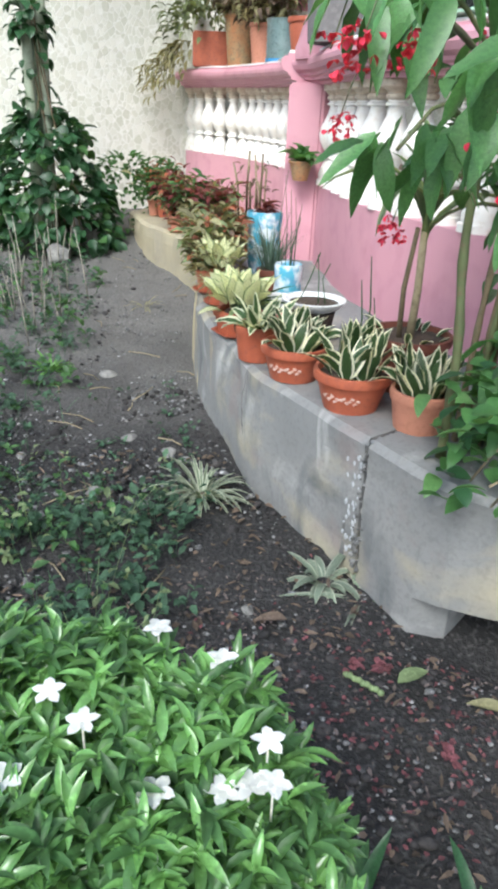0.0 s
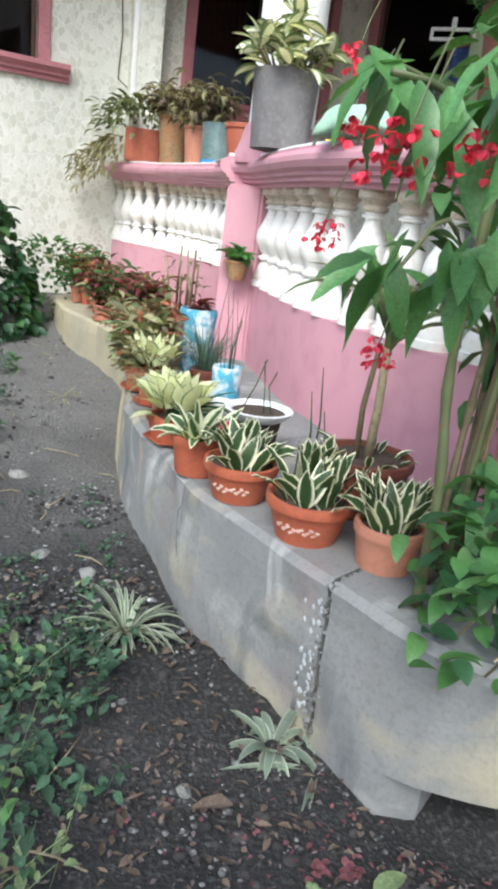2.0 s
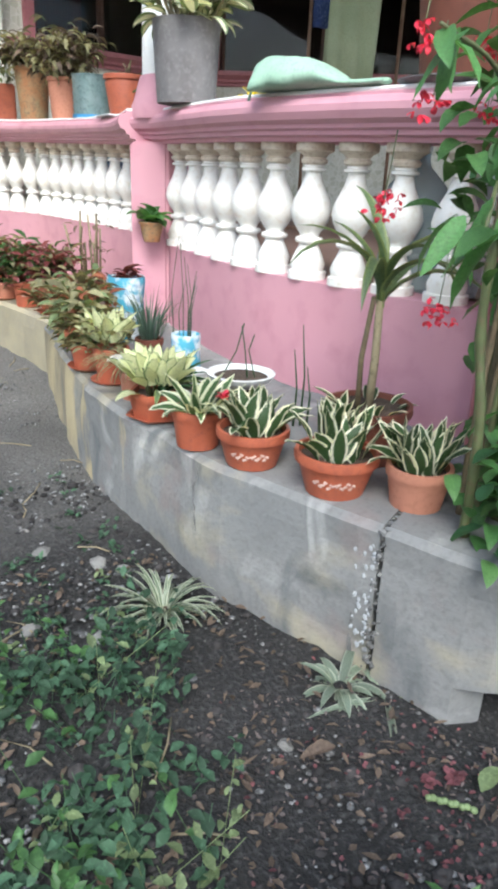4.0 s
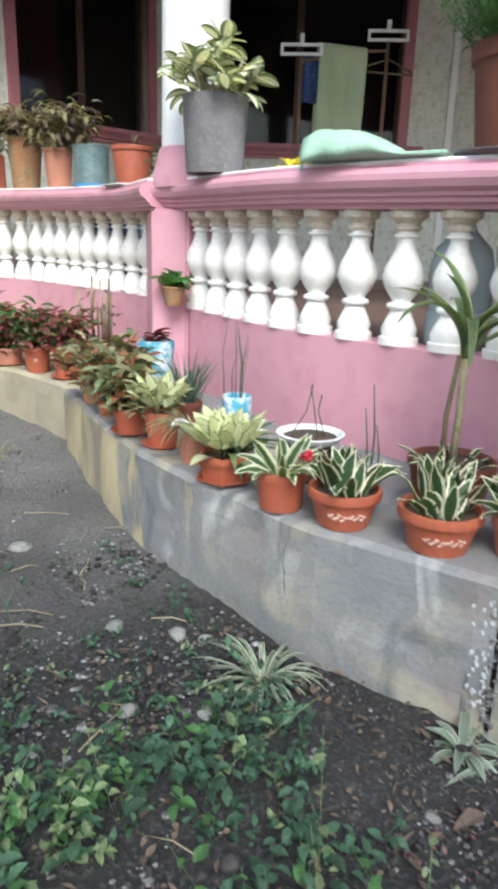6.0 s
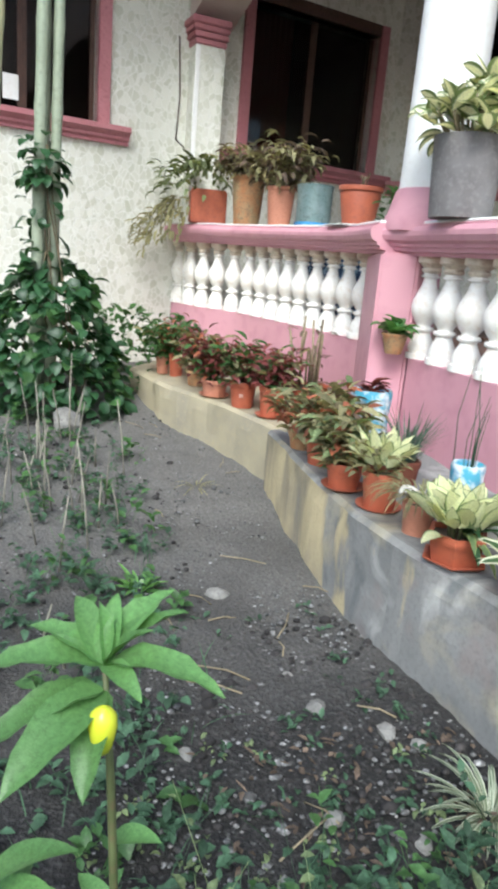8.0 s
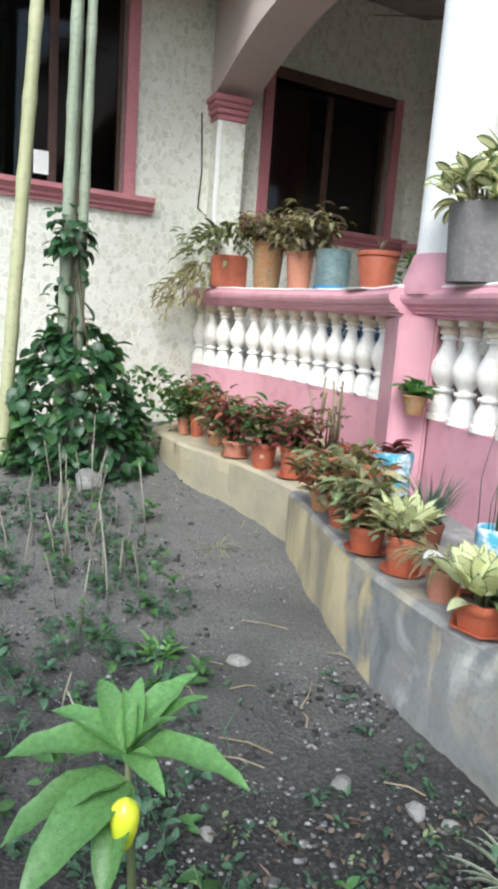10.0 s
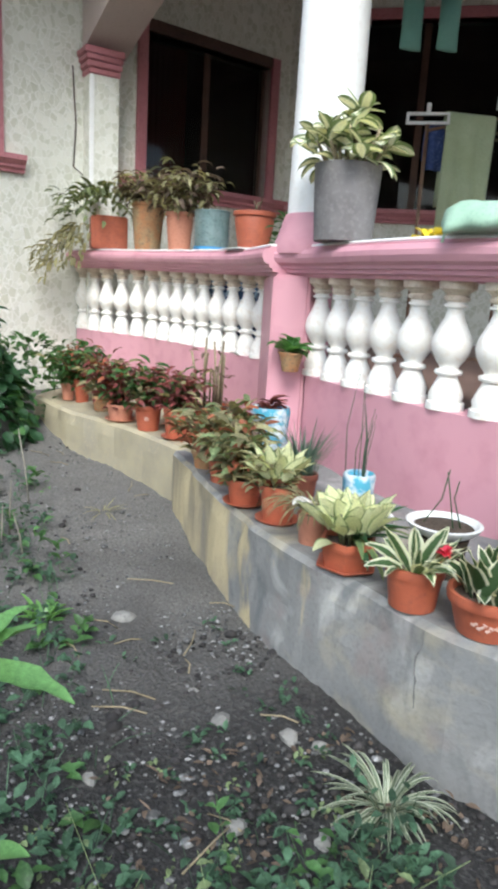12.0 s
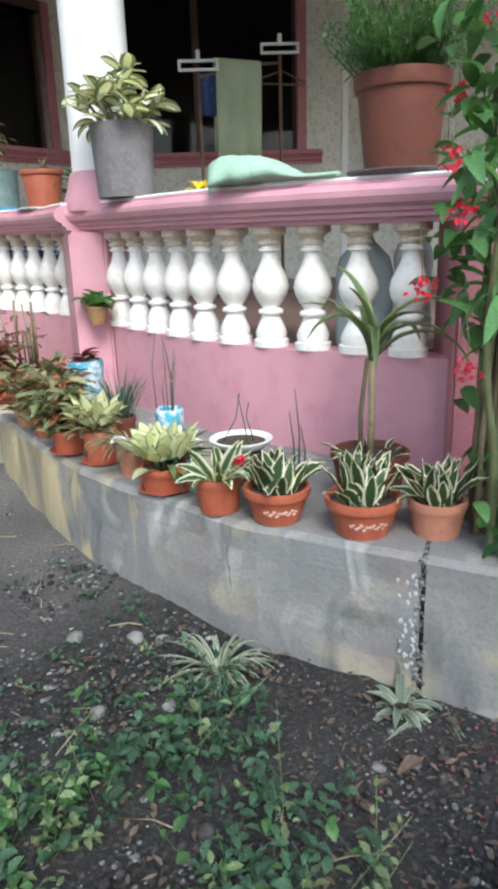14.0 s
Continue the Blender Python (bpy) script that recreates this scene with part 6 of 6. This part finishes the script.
weeds("path_weeds", 60, (-1.9, -0.95, 4.85, 5.6), PALE, (0.01, 0.028), (0.005, 0.07), "tiny pale weeds scattered on the soil", keep=fringe)
weeds("weed_patch", 40, (-1.25, -0.93, 4.6, 5.22), WEED, (0.02, 0.045), (0.04, 0.2), "soft weeds growing in front of the spider plant")
weeds("bed_weeds", 900, (-3.6, -1.6, 4.6, 8.8), WEED, (0.02, 0.05), (0.02, 0.14), "low dark weeds covering the garden bed", keep=bed)
weeds("bed_weeds", 170, (-3.4, -1.6, 4.6, 8.6), GREEN, (0.03, 0.07), (0.04, 0.22), "greener weeds dotted over the garden bed", keep=bed)
weeds("path_weeds", 45, (-1.7, -0.95, 5.2, 6.3), WEED, (0.015, 0.035), (0.01, 0.04), "sparse tiny weeds on the bare soil")
grass = Foliage()
for i in range(700):
    x, y = rnd(-3.4, -1.0), rnd(4.4, 7.5)
    if not (bed(x, y) or (y < 5.4 and patch(x, y))):
        continue
    grass.leaf((x, y, gz(x, y)), rnd(0, 360), rnd(0.06, 0.18), 0.004, rnd(40, 85), rnd(10, 80), 0.1, "strap", 4)
tagged(grass.build("grass_blades", WEED), "thin scattered grass blades among the weeds", "grass", kind="stuff")

# dry stalks in the bed
for i in range(54):
    x, y = rnd(-2.9, -1.7), rnd(5.2, 8.4)
    if i < 20:
        x, y = rnd(-2.3, -1.9), rnd(7.0, 8.4)
    h = rnd(0.12, 0.34) if i % 4 else rnd(0.3, 0.5)
    dx, dy = rnd(-0.06, 0.06), rnd(-0.05, 0.05)
    s = tube("dry_stalk", [(x, y, gz(x, y) - 0.02), (x + dx * 0.4, y + dy * 0.4, gz(x, y) + h * 0.5), (x + dx, y + dy, gz(x, y) + h)], [0.0045, 0.004, 0.0025], STALK, None, "", 6)
    tagged(s, "dry pale stalk standing in the garden bed", "stalk", "dry stalks in the bed")


def stone(x, y, size, flat, material, name, label, cat, seed, group=""):
    bm = bmesh.new()
    bmesh.ops.create_icosphere(bm, subdivisions=2, radius=1)
    for v in bm.verts:
        n = 1 + 0.35 * noise.noise(v.co * 1.3 + Vector((seed, 0, 0))) + 0.12 * noise.noise(v.co * 4 + Vector((0, seed, 0)))
        v.co = Vector((v.co.x * size * n, v.co.y * size * 0.8 * n, v.co.z * size * flat * n))
    ob = from_bm(name, bm, material)
    ob.matrix_basis = pose(x, y, gz(x, y) + size * flat * 0.45, 0, 0, seed * 40)
    return tagged(ob, label, cat, group)


for i, (x, y, s) in enumerate(((-1.235, 5.73, 0.035), (-1.07, 5.61, 0.034), (-1.0, 5.55, 0.028), (-1.43, 6.4, 0.045), (-1.3, 5.35, 0.03), (-1.12, 5.25, 0.026), (-0.78, 4.75, 0.022), (-1.33, 8.3, 0.03), (-1.28, 5.9, 0.02), (-0.95, 5.0, 0.02), (-1.45, 5.2, 0.025), (-1.62, 5.6, 0.026), (-0.86, 5.15, 0.02))):
    stone(x, y, s, 0.55, STONE, "stone", "pale rough stone half sunk in the soil", "stone", i + 1, "stones on the path")
stone(-2.12, 8.35, 0.09, 1.1, STONE, "tree_stump", "short pale cut stump beside the climber", "stump", 31)

peb = Foliage()
ico = bmesh.new(); bmesh.ops.create_icosphere(ico, subdivisions=1, radius=1)
ICO_V = np.array([v.co[:] for v in ico.verts]); ICO_F = [tuple(v.index for v in q.verts) for q in ico.faces]; ico.free()


def scatter(fo, count, area, size, keep=None, flat=0.6):
    for i in range(count):
        x, y = rnd(area[0], area[1]), rnd(area[2], area[3])
        if keep and not keep(x, y):
            continue
        s = rnd(*size) * (1 if R.random() < 0.93 else 1.8)
        v = ICO_V * (1 + 0.25 * np.random.rand(len(ICO_V), 1)) * np.array((s, s * rnd(0.6, 1), s * flat)) + np.array((x, y, ground_z(x, y) + s * 0.15))
        fo.v.append(v); fo.f += [tuple(j + fo.n for j in q) for q in ICO_F]; fo.uv += [(0.5, 0.5)] * len(v); fo.n += len(v)


def open_soil(x, y):
    k = np.interp(y, KERB_X[0], KERB_X[1])
    return x < k - 0.01


KERB_X = ([4.3, 4.55, 4.62, 4.72, 4.93, 5.07, 5.42, 5.9, 6.5, 7.42, 8.0, 8.6, 9.2], [0.4, 0.0, -0.25, -0.37, -0.49, -0.58, -0.78, -0.93, -1.03, -1.07, -1.22, -1.54, -1.75])
scatter(peb, 3000, (-1.9, 0.2, 4.1, 6.4), (0.003, 0.008), open_soil)
scatter(peb, 1500, (-2.6, -0.9, 6.0, 9.0), (0.003, 0.008), open_soil)
scatter(peb, 2600, (-1.8, 0.1, 4.2, 6.6), (0.0018, 0.004), open_soil)
scatter(peb, 150, (-1.7, -0.7, 4.9, 6.2), (0.006, 0.012), open_soil, 0.45)
tagged(peb.build("pebbles", PEBBLE), "scattered grit and small pebbles on the soil", "pebbles", kind="stuff")
clod = Foliage()
scatter(clod, 2600, (-1.6, 0.3, 4.0, 6.2), (0.004, 0.014), open_soil, 0.7)
scatter(clod, 900, (-3.2, -1.5, 4.8, 8.8), (0.004, 0.011), open_soil, 0.7)
tagged(clod.build("soil_clods", CLOD), "dark crumbs and clods of loose soil", "soil", kind="stuff")
dl, dpt = Foliage(), Foliage()
for i in range(1100):
    x, y = rnd(-1.6, 0.4), rnd(4.0, 5.6)
    if open_soil(x, y):
        dl.leaf((x, y, ground_z(x, y) + rnd(0.012, 0.022)), rnd(0, 360), rnd(0.012, 0.042), rnd(0.006, 0.018), rnd(-10, 25), rnd(-20, 40), 0.2, "ovate", 3, rnd(-25, 25))
for i in range(420):
    x, y = R.gauss(-0.4, 0.25), R.gauss(4.4, 0.24)
    if open_soil(x, y) and y > 3.9:
        dpt.leaf((x, y, ground_z(x, y) + rnd(0.012, 0.024)), rnd(0, 360), rnd(0.008, 0.018), rnd(0.006, 0.012), rnd(-8, 20), rnd(-20, 40), 0.2, "oval", 3, rnd(-25, 25))
ch = Foliage()
for i in range(2200):
    x, y = rnd(-1.1, 0.4), rnd(3.9, 4.95)
    if open_soil(x, y):
        ln = rnd(0.005, 0.018)
        ch.leaf((x, y, ground_z(x, y) + rnd(0.012, 0.024)), rnd(0, 360), ln, ln * rnd(0.3, 0.8), rnd(-10, 30), rnd(-20, 40), 0.2, "ovate", 2, rnd(-30, 30))
tagged(ch.build("leaf_crumbs", CRUMB), "grey and pinkish crumbled leaves covering the soil", "leaf litter", kind="stuff")
tagged(dl.build("leaf_litter", DRYLEAF), "curled brown dead leaves on the soil", "leaf litter", kind="stuff")
tagged(dpt.build("fallen_petals", PETAL), "faded red petals fallen below the begonia", "petals", kind="stuff")
for x, y, n in ((-0.46, 4.55, 5), (-0.52, 4.56, 4), (-0.36, 4.3, 3)):
    fo = Foliage()
    for i in range(n * 3):
        fo.leaf((x + rnd(-0.02, 0.02), y + rnd(-0.02, 0.02), ground_z(x, y) + 0.02), rnd(0, 360), 0.022, 0.016, rnd(0, 40), 20, 0.2, "oval", 3)
    tagged(fo.build("fallen_flower", PETAL), "fresh red flower head lying on the soil", "flower", "fallen red flowers")
for x, y, az, ln, mt, lb in ((-0.43, 4.5, 30, 0.1, PALE, "long pale dead leaf on the soil"), (-0.12, 4.4, 10, 0.12, PALE, "broad pale dead leaf on the soil"), (-0.2, 4.42, 160, 0.09, OLIVE, "green fallen leaf on the soil"), (-0.68, 4.7, 180, 0.09, DRYLEAF, "curled brown leaf on the soil"), (-0.1, 4.1, 60, 0.14, BEGONIA, "broad blue-green fallen leaf")):
    fo = Foliage()
    fo.leaf((0, 0, 0.03), 0, ln, ln * 0.4, 5, 25, 0.25, "ovate", 6)
    ob = fo.build("fallen_leaf", mt)
    ob.matrix_basis = pose(x, y, ground_z(x, y) - 0.005, 0, 0, az)
    tagged(ob, lb, "leaf", "fallen leaves")
tw = tube("twig", [(-1.16, 4.6, 0.02), (-1.06, 4.57, 0.03), (-0.98, 4.58, 0.025), (-0.9, 4.57, 0.02)], [0.005, 0.005, 0.004, 0.003], STEM)
tagged(tw, "thin bent twig lying on the soil", "twig")
for i in range(26):
    x, y, a, ln = rnd(-1.7, -0.9), rnd(4.6, 8.5), rnd(0, 6.28), rnd(0.06, 0.2)
    if not open_soil(x, y):
        continue
    dx, dy = math.cos(a) * ln, math.sin(a) * ln
    if not open_soil(x + dx, y + dy):
        continue
    t = tube("twig", [(x, y, ground_z(x, y) + 0.012), (x + dx * 0.5 + 0.01, y + dy * 0.5, ground_z(x, y) + 0.02), (x + dx, y + dy, ground_z(x + dx, y + dy) + 0.012)], 0.0025, STEM, None, "", 5)
    tagged(t, "thin dry twig lying on the soil", "twig", "twigs on the soil")
sh = Foliage()
sh.leaf((0, 0, 0.0), 0, 0.17, 0.036, 14, 10, 0.35, "strap", 8)
shard = sh.build("plastic_strip", STRIP)
shard.matrix_basis = pose(-1.13, 4.26, 0.06, 0, 0, 50)
tagged(shard, "torn white plastic strip standing in the soil", "litter")
lit = Foliage()
lit.leaf((0, 0, 0.02), 0, 0.05, 0.04, 10, 20, 0.2, "oval", 4)
li = lit.build("paper_scrap", WHITEPLASTIC)
li.matrix_basis = pose(-1.33, 8.33, ground_z(-1.33, 8.33))
tagged(li, "crumpled white scrap on the path", "litter")
rope = anchor("foam_string", -0.55, 4.52, 0.02)
tagged(rope, "short string of small pale green beads on the soil", "litter")
for i in range(9):
    lathe("bead", [(0.002, 0), (0.008, 0.005), (0.008, 0.01), (0.002, 0.015)], PALE, rope, n=8, cx=0.009 * i, cy=-0.007 * i + 0.004 * (i % 2))

# ---- wear on the retaining wall ----
def crack_line(pts, w, material, name, label, parent):
    p = smooth_line(pts, 0.015)
    v, f = [], []
    for i, q in enumerate(p):
        ww = w * (0.4 + 0.8 * R.random()) * math.sin(math.pi * (i + 0.6) / (len(p) + 0.3)) ** 0.4
        d = Vector((0.87, -0.5, 0)) * ww
        j = Vector((0.87, -0.5, 0)) * 0.006 * (R.random() - 0.5)
        for s in (-1, 1):
            v.append(tuple(Vector(q) + d * s + j))
    for i in range(len(p) - 1):
        a = i * 2
        f.append((a, a + 1, a + 3, a + 2))
    return obj(name, v, f, material, parent, label)


crack_line([(-0.797, 5.43, 0.445), (-0.8, 5.43, 0.39), (-0.808, 5.44, 0.35), (-0.803, 5.43, 0.3), (-0.8, 5.43, 0.22)], 0.003, CRACK, "crack", "jagged dark crack", kerb_near)
# rubble sheet in the joint; its dark colour also paints the gap's shadow
fill = bmesh.new()
bmesh.ops.create_grid(fill, x_segments=6, y_segments=40, size=0.5)
for q in fill.verts:
    u, z = q.co.x, -0.1 + (q.co.y + 0.5) * 0.54
    d = 0.018 * noise.noise(Vector((u * 4, z * 22, 3)))
    q.co = Vector((-0.455 + u * 0.11 - 0.5 * d, 4.935 - u * 0.05 - d + 0.012, z))
from_bm("rubble_and_gap_shade", fill, CRACK, kerb_last, "crumbled concrete in the wall's break, darkened for the gap's shadow", True)
for i in range(90):
    z, s = rnd(-0.02, 0.445), rnd(0.002, 0.008)
    bm = bmesh.new(); bmesh.ops.create_icosphere(bm, subdivisions=1, radius=1)
    for q in bm.verts:
        q.co = Vector((q.co.x * s, q.co.y * s, q.co.z * s * 1.3)) * (1 + 0.4 * noise.noise(q.co * 2 + Vector((i, 0, 0))))
    o = from_bm("rubble", bm, CONCRETE if i % 3 == 0 else CRACK, kerb_last)
    o.matrix_basis = pose(-0.472 + rnd(-0.018, 0.016), 4.914 + rnd(-0.014, 0.02), z, rnd(0, 90), rnd(0, 90), 0)
for i in range(70):
    t, s = R.random(), rnd(0.003, 0.01)
    bm = bmesh.new(); bmesh.ops.create_icosphere(bm, subdivisions=1, radius=1)
    for q in bm.verts:
        q.co = Vector((q.co.x * s, q.co.y * s, q.co.z * s * 0.7)) * (1 + 0.4 * noise.noise(q.co * 2 + Vector((i, 3, 0))))
    o = from_bm("rubble", bm, CONCRETE if i % 3 else CRACK, kerb_last)
    o.matrix_basis = pose(-0.472 + 0.3 * t + rnd(-0.02, 0.02), 4.91 + 0.24 * t + rnd(-0.02, 0.02), 0.447, 0, 0, rnd(0, 90))
for i in range(40):
    z, s, d = rnd(0.08, 0.43), rnd(0.002, 0.007), rnd(0, 0.07) * rnd(0.05, 1)
    bm = bmesh.new(); bmesh.ops.create_icosphere(bm, subdivisions=1, radius=1)
    for q in bm.verts:
        q.co = Vector((q.co.x * s, q.co.y * 0.002, q.co.z * s * 1.8)) * (1 + 0.5 * noise.noise(q.co * 2 + Vector((i, 7, 0))))
    o = from_bm("lime_flake", bm, LIME, kerb_near)
    o.matrix_basis = pose(-0.486 - d * 0.55, 4.925 + d * 0.85, z, 0, rnd(-30, 30), -57)
